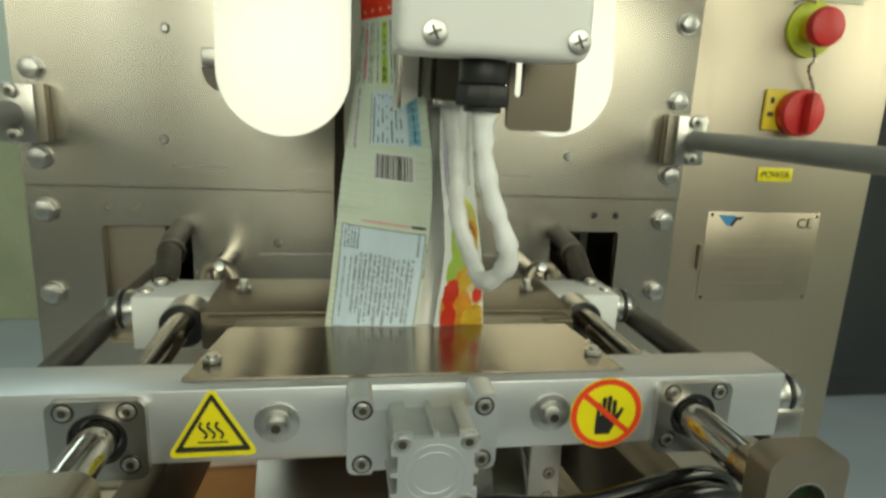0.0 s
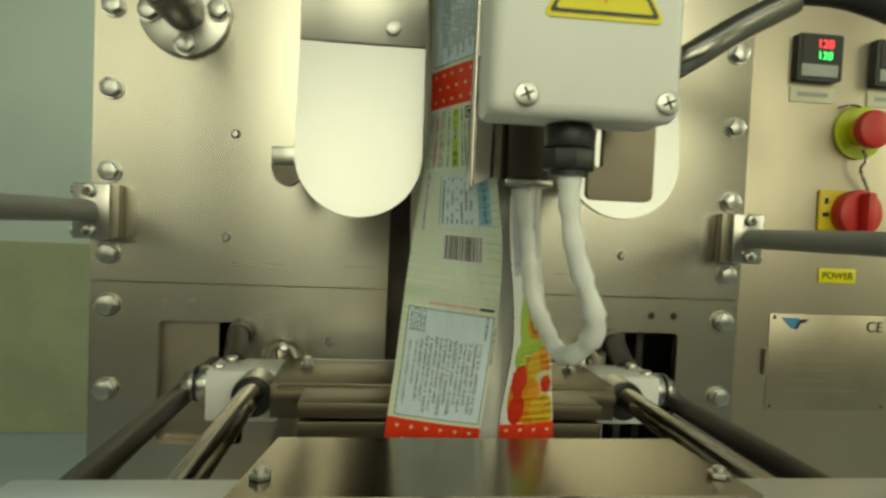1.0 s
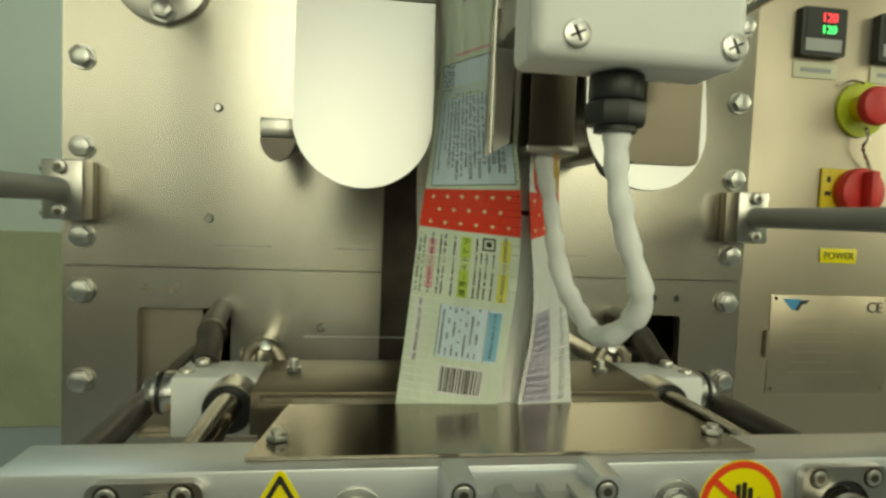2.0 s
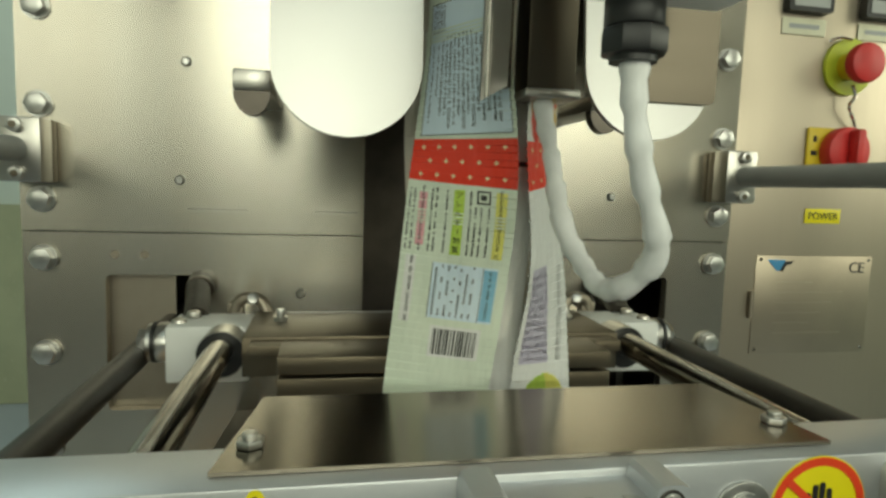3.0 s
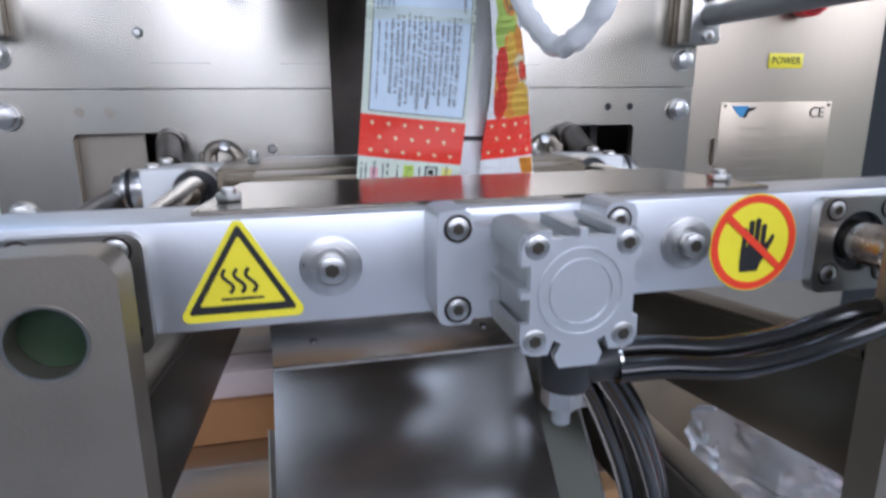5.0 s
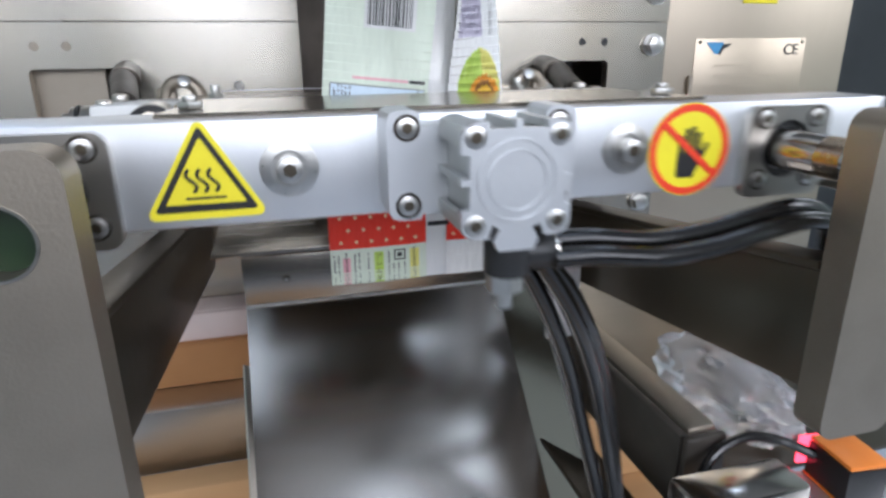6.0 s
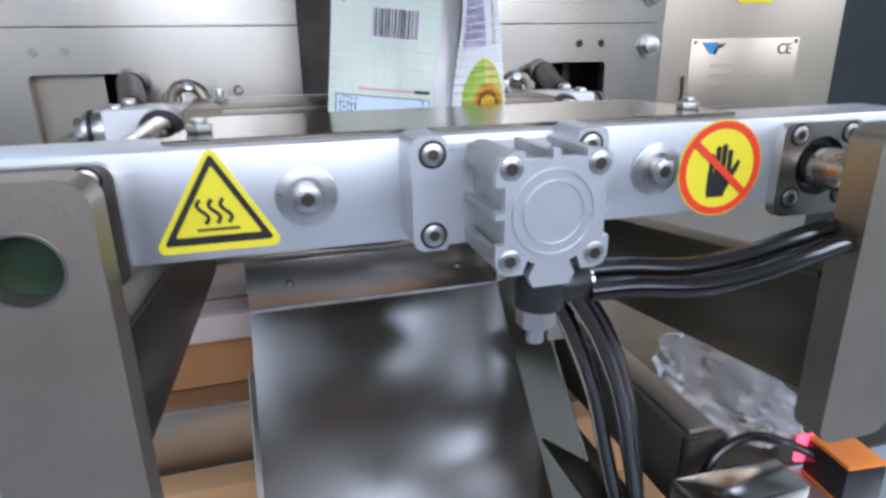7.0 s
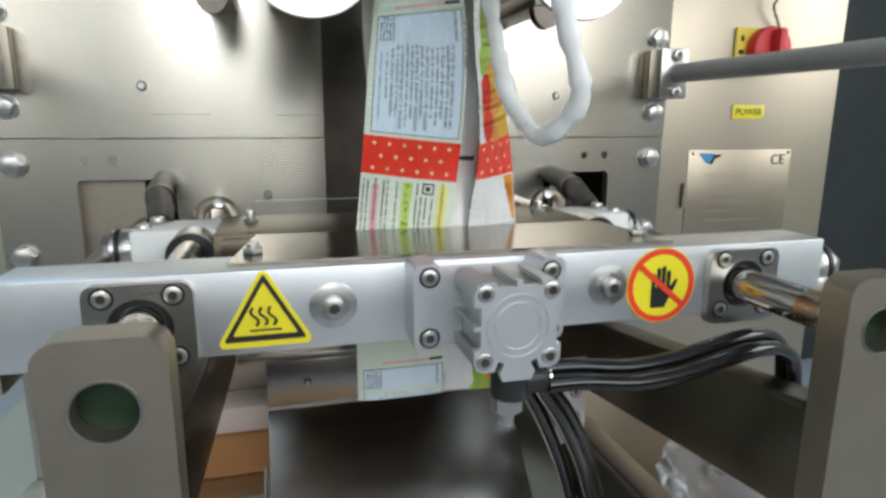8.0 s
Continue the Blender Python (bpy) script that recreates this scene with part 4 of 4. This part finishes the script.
wb.inputs["Base Color"].default_value = (0.97, 0.98, 1.0, 1)
wb.inputs["Roughness"].default_value = 0.08
wb.inputs["Transmission Weight"].default_value = 0.82
wb.inputs["IOR"].default_value = 1.2
part("crumpled_sheet", b, WRAP, wrap, at=pose(0.190, -0.283, 0.094))
plank2 = thing("side_shelf", "steel shelf plate carrying the wrap beside the chute", "shelf")
part("deck", box(B(), 0.1535, 0.30, -0.33, -0.01, 0.062, 0.066, 0.001), DARKSTEEL, plank2)

eye = thing("photo_sensor", "black and orange photoelectric sensor with a red glow", "sensor")
EYE = pose(0.2062, -0.3600, 0.0, 0, 0, -6)
part("housing", box(B(), -0.0118, 0.0118, -0.0145, 0.0145, 0.0735, 0.0945, 0.0012), BLACK, eye, at=EYE)
part("orange_cover", box(B(), -0.0116, 0.0116, -0.0143, 0.0143, 0.0947, 0.0975, 0.0010), ORANGE, eye, at=EYE)
part("orange_trim", box(B(), -0.0126, -0.0119, -0.0143, 0.0143, 0.0738, 0.0752, 0.0002), ORANGE, eye, at=EYE)
part("lens", box(B(), -0.0165, 0.0085, 0.0147, 0.0172, 0.0790, 0.0960, 0.001), RED_LED, eye, "glowing red lens", at=EYE)
part("lead", tube(B(), [(0.196, -0.349, 0.088), (0.180, -0.340, 0.094), (0.160, -0.337, 0.098), (0.138, -0.340, 0.092), (0.120, -0.350, 0.075)], 0.0028, 10), RUBBER, eye)
clip = thing("sensor_clip", "chromed clip bracket under the sensor on a crossbar", "bracket")
part("hood", box(B(), 0.1025, 0.1675, -0.3760, -0.3510, 0.0737, 0.0955, 0.003), CHROME, clip)
part("crossbar", box(B(), 0.028, 0.235, -0.420, -0.3430, 0.0690, 0.0735, 0.001), ALU, clip)

# ---- printed film, drawn down in bag lengths ----
def film_mat(name, color, metal=0.0, rough=0.3):
    return mat(name, color, rough, metal, 0.04, 30, 1.0, 55, (1, 0.35, 1), coat=0.45, rough_vary=0.08, depth=0.0035, coords="UV")


F_BASE = film_mat("film_pale_green", (0.72, 0.79, 0.66))
F_PANEL = film_mat("film_blue_white", (0.70, 0.82, 0.92))
F_WHITE = film_mat("film_white", (0.78, 0.78, 0.76))
F_RED = film_mat("film_red", (0.80, 0.045, 0.02))
F_CREAM = film_mat("film_cream", (0.82, 0.70, 0.42))
F_PINK = film_mat("film_pink", (0.80, 0.42, 0.46))
F_LIME = film_mat("film_lime", (0.52, 0.70, 0.12))
F_YELLOW = film_mat("film_yellow", (0.80, 0.76, 0.20))
F_ORANGE = film_mat("film_orange", (0.85, 0.36, 0.04))
F_GOLD = film_mat("film_gold", (0.86, 0.55, 0.06))
F_BROWN = film_mat("film_brown", (0.30, 0.14, 0.04))
F_VIOLET = film_mat("film_violet", (0.60, 0.56, 0.68))
F_BLUE = film_mat("film_blue", (0.25, 0.52, 0.70))
F_BACK = film_mat("film_back_print", (0.66, 0.62, 0.52))
F_SILVER = mat("film_silver", (0.84, 0.84, 0.82), 0.38, 0.45, 0.05, 40, 1.0, 70, (1, 0.3, 1), depth=0.003, coords="UV")
F_INK = INK

REPEAT = 0.197
CUT = 0.2626          # height of the knife
FILM_Y = -0.2508
STOPS = [0.0, 0.082, 0.168, 0.254, 0.340]
FEEDS = [(1.08, 1.38), (3.06, 3.38), (5.12, 5.42), (7.12, 7.44)]
TOP = 0.62


def fed(t):
    """How much film has run through the jaws at a time."""
    p = STOPS[0]
    for k, (a, b) in enumerate(FEEDS):
        u = min(1.0, max(0.0, (t - a) / (b - a)))
        p += (STOPS[k + 1] - STOPS[k]) * u * u * (3 - 2 * u)
    return p


def opened(z):
    """From flat at the knife to a round tube higher up."""
    h = min(1.0, max(0.0, (z - CUT) / 0.13))
    return h * h * (3 - 2 * h), h


def panel_place(kind, z):
    """Centre and turn of a strip of film at a height."""
    e, h = opened(z)
    y = FILM_Y - 0.010 * e
    up_z = max(0.0, z - CUT)

    def arc(reach):
        return math.sin(math.pi / 2 * min(1.0, up_z / reach))
    if kind == "back_panel":
        w = min(1.0, max(0.0, (up_z - 0.055) / 0.140))
        return -0.0215 + 0.0080 * arc(0.12) - 0.03 * max(0.0, up_z - 0.122), y, -12 * arc(0.07) - 50 * w * w * (3 - 2 * w)
    if kind == "front_panel":
        k = min(1.0, max(0.0, (up_z - 0.045) / 0.09))
        return 0.0330 - 0.009 * k * k * (3 - 2 * k), y - 0.001 * e, 46 * arc(0.10)
    if kind == "seam":
        return 0.0122 + 0.0045 * h, y + 0.0009, 8 * e
    return 0.0015 - 0.005 * h, FILM_Y + 0.0014 + 0.030 * e, 0.0


def panel_pose(kind, z, odd):
    x, y, turn = panel_place(kind, z)
    x1, y1, _ = panel_place(kind, z + 0.002)
    x0, y0, _ = panel_place(kind, z - 0.002)
    lean = math.degrees(math.atan((y1 - y0) / 0.004))
    side = math.degrees(math.atan((x1 - x0) / 0.004))
    return pose(x, y - (0.00005 if odd else 0.0), z, -lean, side, 0) @ pose(0, 0, 0, 0, 0, turn)


def sheet(w, a, b, mid, bulge, n=6):
    """A slightly bowed strip of film from a to b along the film."""
    bm = B()
    rows = []
    for s, back in ((a - 0.0007, 0.0011), (a, 0.0), (b, 0.0), (b + 0.0007, 0.0011)):
        rows.append([bm.verts.new((w * (i / n - 0.5), back - bulge * (1 - (2 * i / n - 1) ** 2), s - mid)) for i in range(n + 1)])
    for lo, hi in zip(rows, rows[1:]):
        for i in range(n):
            bm.faces.new((lo[i], lo[i + 1], hi[i + 1], hi[i]))
    return bm


def dab(bm, w, bulge, u0, u1, v0, v1, mid, lift=0.00022, n=6):
    """A printed rectangle that follows a bowed strip."""
    grid = [w * (i / n - 0.5) for i in range(n + 1)]

    def depth(u):
        k = min(n - 1, max(0, int((u / w + 0.5) * n)))
        t = (u - grid[k]) / (w / n)
        d = [bulge * (1 - (2 * i / n - 1) ** 2) for i in (k, k + 1)]
        return -(d[0] * (1 - t) + d[1] * t) - lift
    us = [u0] + [g for g in grid if u0 + 1e-5 < g < u1 - 1e-5] + [u1]
    low_row = [bm.verts.new((u, depth(u), v0 - mid)) for u in us]
    top_row = [bm.verts.new((u, depth(u), v1 - mid)) for u in us]
    for k in range(len(us) - 1):
        bm.faces.new((low_row[k], low_row[k + 1], top_row[k + 1], top_row[k]))


MM = 0.001
rnd = random.Random(4)
COLS = [(u * MM, rnd.uniform(0, 6) * MM, rnd.uniform(36, 46) * MM, rnd.uniform(0.5, 0.95) * MM) for u in (-13, -10.2, -7.6, -4.8, -2.2, 0.6, 3.2, 6.0, 8.8, 11.4, 14.2, 17.0, 19.6)]
BARCODE = []
u = -6.0
while u < 15.5:
    wdt = rnd.choice((0.3, 0.3, 0.6, 0.9))
    BARCODE.append((u * MM, (u + wdt) * MM))
    u += wdt + rnd.choice((0.3, 0.5, 0.8))


def dashes(add, u, w, v0, v1, a, b, seed, gap=0.35):
    """A column of unreadable characters, each a cluster of small bars, as far as it lies between a and b."""
    r = random.Random(seed)
    v = v0
    while v < v1:
        ln = max(1.1 * MM, w) * r.uniform(0.7, 1.1)
        stroke = 0.22 * MM
        bars = [(u - w * r.uniform(0.3, 0.5), u + w * r.uniform(0.3, 0.5), v + ln * k, v + ln * k + stroke) for k in (0.0, r.uniform(0.35, 0.5), 0.80)]
        mid_u = u + w * r.uniform(-0.3, 0.3)
        bars += [(mid_u - stroke / 2, mid_u + stroke / 2, v, v + ln * 0.9), (u - w * 0.42, u - w * 0.42 + stroke, v + ln * r.uniform(0, 0.4), v + ln * 0.8)]
        for u0, u1, w0, w1 in bars:
            lo, hi = max(w0, a), min(w1, b)
            if hi - lo > 0.00008:
                add(F_INK, u0, u1, lo, hi)
        v += ln + r.choice((0.15, 0.25, 0.3, gap * 4)) * MM


def print_back(add, a, b):
    """The print of the information side between a and b along one repeat."""
    m = (a + b) / 2 / MM
    if 12 <= m <= 77:
        add(F_PANEL, -0.0225, 0.0245, max(a, 0.0145) - 0.0004, min(b, 0.0755) + 0.0004, 0.00012)
        for u in (-0.0228, 0.0247):
            add(F_INK, u - 0.0002, u + 0.0002, max(a, 0.0142), min(b, 0.0758))
        for v in (0.0142, 0.0758):
            if a <= v < b:
                add(F_INK, -0.0228, 0.0247, v - 0.0002, v + 0.0002)
        for k, (u, d, ln, w) in enumerate(COLS):
            dashes(add, u, w * 2.5, 0.060 - ln + d * 0.2, 0.0595, a, b, k)
        for k, u in enumerate((-20.5, -18.6, -16.8, -15.0, -13.0)):
            dashes(add, u * MM, 0.0012, 0.0625, 0.0745, a, b, 50 + k)
        for k, u in enumerate((-19.5, -16.0)):
            dashes(add, u * MM, 0.0009, 0.020 + 0.012 * k, 0.0560, a, b, 70 + k)
        dashes(add, 0.0215, 0.0016, 0.0625, 0.0745, a, b, 60, 0.8)
        dashes(add, 0.0262, 0.0010, 0.050, 0.070, a, b, 61)
    elif 77 < m <= 103:
        if a <= 0.0795 < b:
            add(F_PINK, -0.012, 0.016, 0.0788, 0.0800)
            add(F_INK, 0.0165, 0.0245, 0.0786, 0.0802)
    elif 103 < m <= 119:
        add(F_WHITE, -0.0075, 0.0175, a, b, 0.00012)
        for u0, u1 in BARCODE:
            add(F_INK, u0, u1, max(a, 0.1045), min(b, 0.1175))
    elif 119 < m <= 152:
        add(F_PANEL, -0.0100, 0.0215, max(a, 0.1225), min(b, 0.1500), 0.00012)
        for u in (-0.0102, 0.0145):
            add(F_INK, u - 0.00015, u + 0.00015, max(a, 0.1225), min(b, 0.150))
        add(F_BLUE, 0.0150, 0.0213, max(a, 0.1235), min(b, 0.1490), 0.0002)
        for k, u in enumerate((-8, -5, -2, 1, 4, 7, 10)):
            dashes(add, u * MM, 0.0011, 0.1240, 0.1490, a, b, 80 + k, 1.2)
        dashes(add, 0.0182, 0.0016, 0.1250, 0.1480, a, b, 90)
        add(F_WHITE, -0.0235, -0.0185, a, b, 0.00012)
        dashes(add, -0.0205, 0.0018, 0.119, 0.152, a, b, 91)
    elif 152 < m <= 188:
        add(F_PINK, -0.0200, -0.0160, max(a, 0.1575), min(b, 0.1830), 0.0002)
        add(F_LIME, -0.0030, 0.0022, max(a, 0.1545), min(b, 0.1855), 0.0002)
        add(F_YELLOW, 0.0170, 0.0222, max(a, 0.1545), min(b, 0.1855), 0.0002)
        for u, w, k in ((-0.0245, 0.0012, 1), (-0.0222, 0.0012, 2), (-0.0180, 0.0016, 3), (-0.0135, 0.0012, 4), (-0.0112, 0.0012, 5), (-0.0062, 0.0011, 6), (0.0052, 0.0012, 7), (0.0078, 0.0012, 8), (0.0105, 0.0011, 9), (0.0140, 0.0011, 10), (0.0196, 0.0020, 11)):
            dashes(add, u, w, 0.155, 0.178 if k in (8, 9, 10) else 0.185, a, b, 100 + k)
        for u0, u1, v0, v1 in ((0.0080, 0.0145, 0.1850, 0.1858), (0.0080, 0.0145, 0.1796, 0.1804), (0.0080, 0.0088, 0.1796, 0.1858), (0.0137, 0.0145, 0.1796, 0.1858), (0.0098, 0.0125, 0.1815, 0.1840)):
            lo, hi = max(a, v0), min(b, v1)
            if hi > lo:
                add(F_INK, u0, u1, lo, hi)
    else:
        flowers(add, a, b, 0.0258)


def flowers(add, a, b, half):
    """Small cream flowers in staggered rows on the red band."""
    for row in range(-2, 3):
        v = 0.0015 + row * 0.0068
        for cand in (v, v + REPEAT):
            if a <= cand < b:
                n = int(half / 0.0082) + 1
                for i in range(-n, n + 1):
                    u = i * 0.0082 + (0.0041 if row % 2 else 0.0)
                    if abs(u) < half - 0.0012:
                        add(F_CREAM, u - 0.0011, u + 0.0011, cand - 0.00035, cand + 0.00035)
                        add(F_CREAM, u - 0.00035, u + 0.00035, cand - 0.0011, cand + 0.0011, 0.00026)


def fruit(u, s):
    """The colours of the picture side: fruit, leaves, a pale field and an orange curve."""
    def blob(cu, cs, ru, rs):
        return (u - cu) ** 2 / ru ** 2 + (s - cs) ** 2 / rs ** 2
    if u < -0.0135:
        return None
    if s < 0.100:
        for cu, cs, ru, rs, ink in ((-0.008, 0.0215, 0.0050, 0.0095, F_RED), (0.009, 0.0195, 0.0085, 0.0085, F_GOLD), (0.001, 0.0250, 0.0070, 0.0130, F_ORANGE), (0.0115, 0.0335, 0.0040, 0.0045, F_RED), (0.0095, 0.0340, 0.0075, 0.0080, F_CREAM),
                                    (-0.008, 0.0380, 0.0055, 0.0100, F_RED), (0.002, 0.0440, 0.0050, 0.0100, F_GOLD), (0.0105, 0.0470, 0.0060, 0.0080, F_ORANGE), (-0.009, 0.0530, 0.0045, 0.0080, F_LIME), (-0.002, 0.0360, 0.0100, 0.0160, F_ORANGE)):
            if blob(cu, cs, ru, rs) < 1:
                return ink
        d = blob(0.005, 0.0700, 0.0090, 0.0100)
        if d < 1:
            return F_GOLD if d < 0.25 else F_BROWN if d < 0.5 else F_ORANGE
        if blob(0.002, 0.0720, 0.0130, 0.0210) < 1:
            return F_LIME if u < 0.008 - (s - 0.06) * 0.2 else F_YELLOW
        return F_ORANGE if blob(0.0, 0.030, 0.014, 0.018) < 1 else None
    if 0.100 < s < 0.150:
        return F_VIOLET if u < 0.001 - (s - 0.12) * 0.1 else None
    if 0.155 < s < 0.1875 and u > 0.0165 - 0.30 * (s - 0.155):
        return F_ORANGE
    return None


def print_front(add, a, b):
    m = (a + b) / 2 / MM
    if m < 12 or m > 188:
        flowers(add, a, b, 0.0155)
        return
    n = max(1, round((b - a) / 0.0010))
    for j in range(n):
        v0, v1 = a + (b - a) * j / n - 0.0005, a + (b - a) * (j + 1) / n + 0.0005
        u, run, start = -0.0156, None, 0.0
        while u < 0.0156:
            c = fruit(u + 0.0003, (v0 + v1) / 2)
            if c is not run:
                if run is not None:
                    add(run, start, u, v0, v1, 0.00012)
                run, start = c, u
            u += 0.0006
        if run is not None:
            add(run, start, 0.0156, v0, v1, 0.00012)
    if 100 <= m <= 148:
        dashes(add, 0.0098, 0.0042, 0.100, 0.147, a, b, 200, 0.5)


EDGES = [0.0, 0.006, 0.012, 0.020, 0.028, 0.036, 0.044, 0.052, 0.060, 0.0685, 0.077, 0.0856, 0.0943, 0.103, 0.111, 0.119, 0.1272, 0.1355, 0.1437, 0.152, 0.161, 0.170, 0.179, 0.188]
EDGES = sorted(EDGES + [(a + b) / 2 for a, b in zip(EDGES, EDGES[1:] + [REPEAT])])
cuts = sorted({round(k * REPEAT + e, 5) for k in range(4) for e in EDGES if k * REPEAT + e <= TOP} | set(STOPS))
cuts = [c for i, c in enumerate(cuts) if c in STOPS or all(abs(c - s) > 0.0022 for s in STOPS)]
BAGS = []
for k in range(4):
    BAGS.append(thing("film_bag", "printed snack bag of glossy film with a red dotted band", "snack bag", group="film bags"))
BAGS.append(thing("film_web", "printed glossy film tube coming down to the sealing jaws", "packaging film"))
SLICES = []


def film_piece(kind, a, b, w, bulge, base, printer, bag):
    mid = (a + b) / 2
    ob = part(kind, sheet(w, a, b, mid, bulge), base, bag)
    if printer:
        inks = {}
        off = math.floor(mid / REPEAT) * REPEAT

        def add(m, u0, u1, v0, v1, lift=0.00022):
            if v1 > v0:
                dab(inks.setdefault(m, B()), w, bulge, u0, u1, v0, v1, mid - off, lift)
        printer(add, a - off, b - off)
        for m, bm in inks.items():
            tagged(part("print", bm, m, ob, smooth=False), kind="stuff")
        if kind == "back_panel":
            for n, glyph in enumerate("アレルギー物質"):
                v = 0.1828 - 0.0043 * n
                if a - off <= v < b - off:
                    letters("glyph", glyph, 0.0036, INK, ob, pose(-0.0004, -bulge - 0.00035, v - (mid - off), 90, 90 if glyph == "ー" else 0, 0), thick=0.00003)
    for o in [ob, *ob.children]:
        lay = o.data.uv_layers.new(name="along_film")
        for lp in o.data.loops:
            co = o.data.vertices[lp.vertex_index].co
            lay.data[lp.index].uv = (co.x + ob_side[kind], co.z + mid)
    return ob


ob_side = {"back_panel": 0.0, "front_panel": 0.3, "seam": 0.6, "rear_face": 0.9}
for i, (a, b) in enumerate(zip(cuts, cuts[1:])):
    mid = (a + b) / 2
    k = sum(mid > s for s in STOPS[1:])
    bag = BAGS[k]
    rel = (mid % REPEAT) / MM
    red = rel < 12 or rel > 188
    for kind, w, bulge, base, printer in (("back_panel", 0.0530, 0.0012, F_RED if red else F_BASE, print_back), ("front_panel", 0.0325, 0.0008, F_RED if red else F_WHITE, print_front), ("seam", 0.0150, 0.0006, F_SILVER, None), ("rear_face", 0.066, -0.001, F_BACK, None)):
        ob = film_piece(kind, a, b, w, bulge, base, printer, bag)
        if kind == "seam" and rel < 3:
            part("eye_mark", box(B(), -0.006, 0.006, -0.0012, -0.0009, -0.0012, 0.0012), INK, ob, "black registration mark")
        ob.matrix_basis = panel_pose(kind, CUT + mid, i % 2)
        SLICES.append((ob, kind, mid, k, i % 2))
    for s in STOPS[1:]:
        if abs(a - s) < 1e-6:
            for kk in range(4):
                part("seal_rib", box(B(), -0.0262, 0.0262, -0.0015, -0.0012, a - mid + 0.0012 + kk * 0.0016, a - mid + 0.0019 + kk * 0.0016), F_BASE, SLICES[-4][0])


# ---- what moves ----
JAW = [(0.0, 0.0), (0.08, 0.08), (0.2, 0.95), (0.3, 1.0), (1.28, 1.0), (1.36, 0.9), (1.5, 0.05), (1.6, 0.0), (2.06, 0.0), (2.14, 0.15), (2.25, 0.95), (2.32, 1.0),
       (3.36, 1.0), (3.42, 0.75), (3.50, 0.12), (3.57, 0.0), (4.10, 0.0), (4.18, 0.25), (4.3, 0.95), (4.4, 1.0), (5.42, 1.0), (5.5, 0.80), (5.6, 0.15), (5.68, 0.0), (5.88, 0.0),
       (5.96, 0.25), (6.08, 0.95), (6.2, 1.0), (7.38, 1.0), (7.5, 0.62), (7.62, 0.12), (7.72, 0.0), (8.0, 0.0)]


def motions():
    walk(front_jaw, [(t, pose(0, -0.3265 - 0.0365 * a, 0)) for t, a in JAW])
    walk(rear_jaw, [(t, pose(0, -0.1570 + 0.0490 * a, 0)) for t, a in JAW])

    for ob, kind, mid, k, odd in SLICES:
        rows = [(0.0, panel_pose(kind, CUT + mid, odd))]
        for a, b in FEEDS[:k + 1]:
            for u in (0.0, 0.25, 0.5, 0.75, 1.0):
                t = a + (b - a) * u
                rows.append((t, panel_pose(kind, CUT + mid - fed(t), odd)))
        rows.append((8.0, rows[-1][1]))
        walk(ob, rows)
    c = Vector((0.004, FILM_Y, CUT - 0.043))

    def at(x, y, z, tilt, roll):
        return Matrix.Translation((x, y, z)) @ pose(0, 0, 0, tilt, roll, 0) @ Matrix.Translation(-c)

    # the first bag stands on the slide for a while, the others drop straight on
    walk(BAGS[0], [(0.0, at(*c, 0, 0)), (2.16, at(*c, 0, 0)), (2.24, at(0.010, -0.225, 0.190, -5, 1)), (2.36, at(0.020, -0.151, 0.1380, -12, 1)), (4.50, at(0.020, -0.151, 0.1380, -12, 1)),
                   (4.60, at(0.015, -0.215, 0.050, -45, 2)), (4.70, at(0.012, -0.290, -0.022, -45, 3)), (4.84, at(0.01, -0.38, -0.098, -60, 3)), (4.96, at(0.01, -0.44, -0.112, -88, 3)), (8.0, at(0.01, -0.44, -0.112, -88, 3))])
    for k, t0, turn in ((1, 4.48, -2), (2, 6.17, 3)):
        low_z = -0.112 + 0.005 * k
        walk(BAGS[k], [(0.0, at(*c, 0, 0)), (t0, at(*c, 0, 0)), (t0 + 0.06, at(0.004, -0.249, 0.180, 3, turn * 0.4)), (t0 + 0.13, at(0.0, -0.235, 0.078, 14, turn)),
                       (t0 + 0.23, at(0.006, -0.268, -0.001, -38, turn * 0.6)), (t0 + 0.34, at(0.010, -0.350, -0.085, -50, turn * 0.4)), (t0 + 0.46, at(0.01, -0.42, low_z, -88, turn)), (8.0, at(0.01, -0.42, low_z, -88, turn))])


motions()
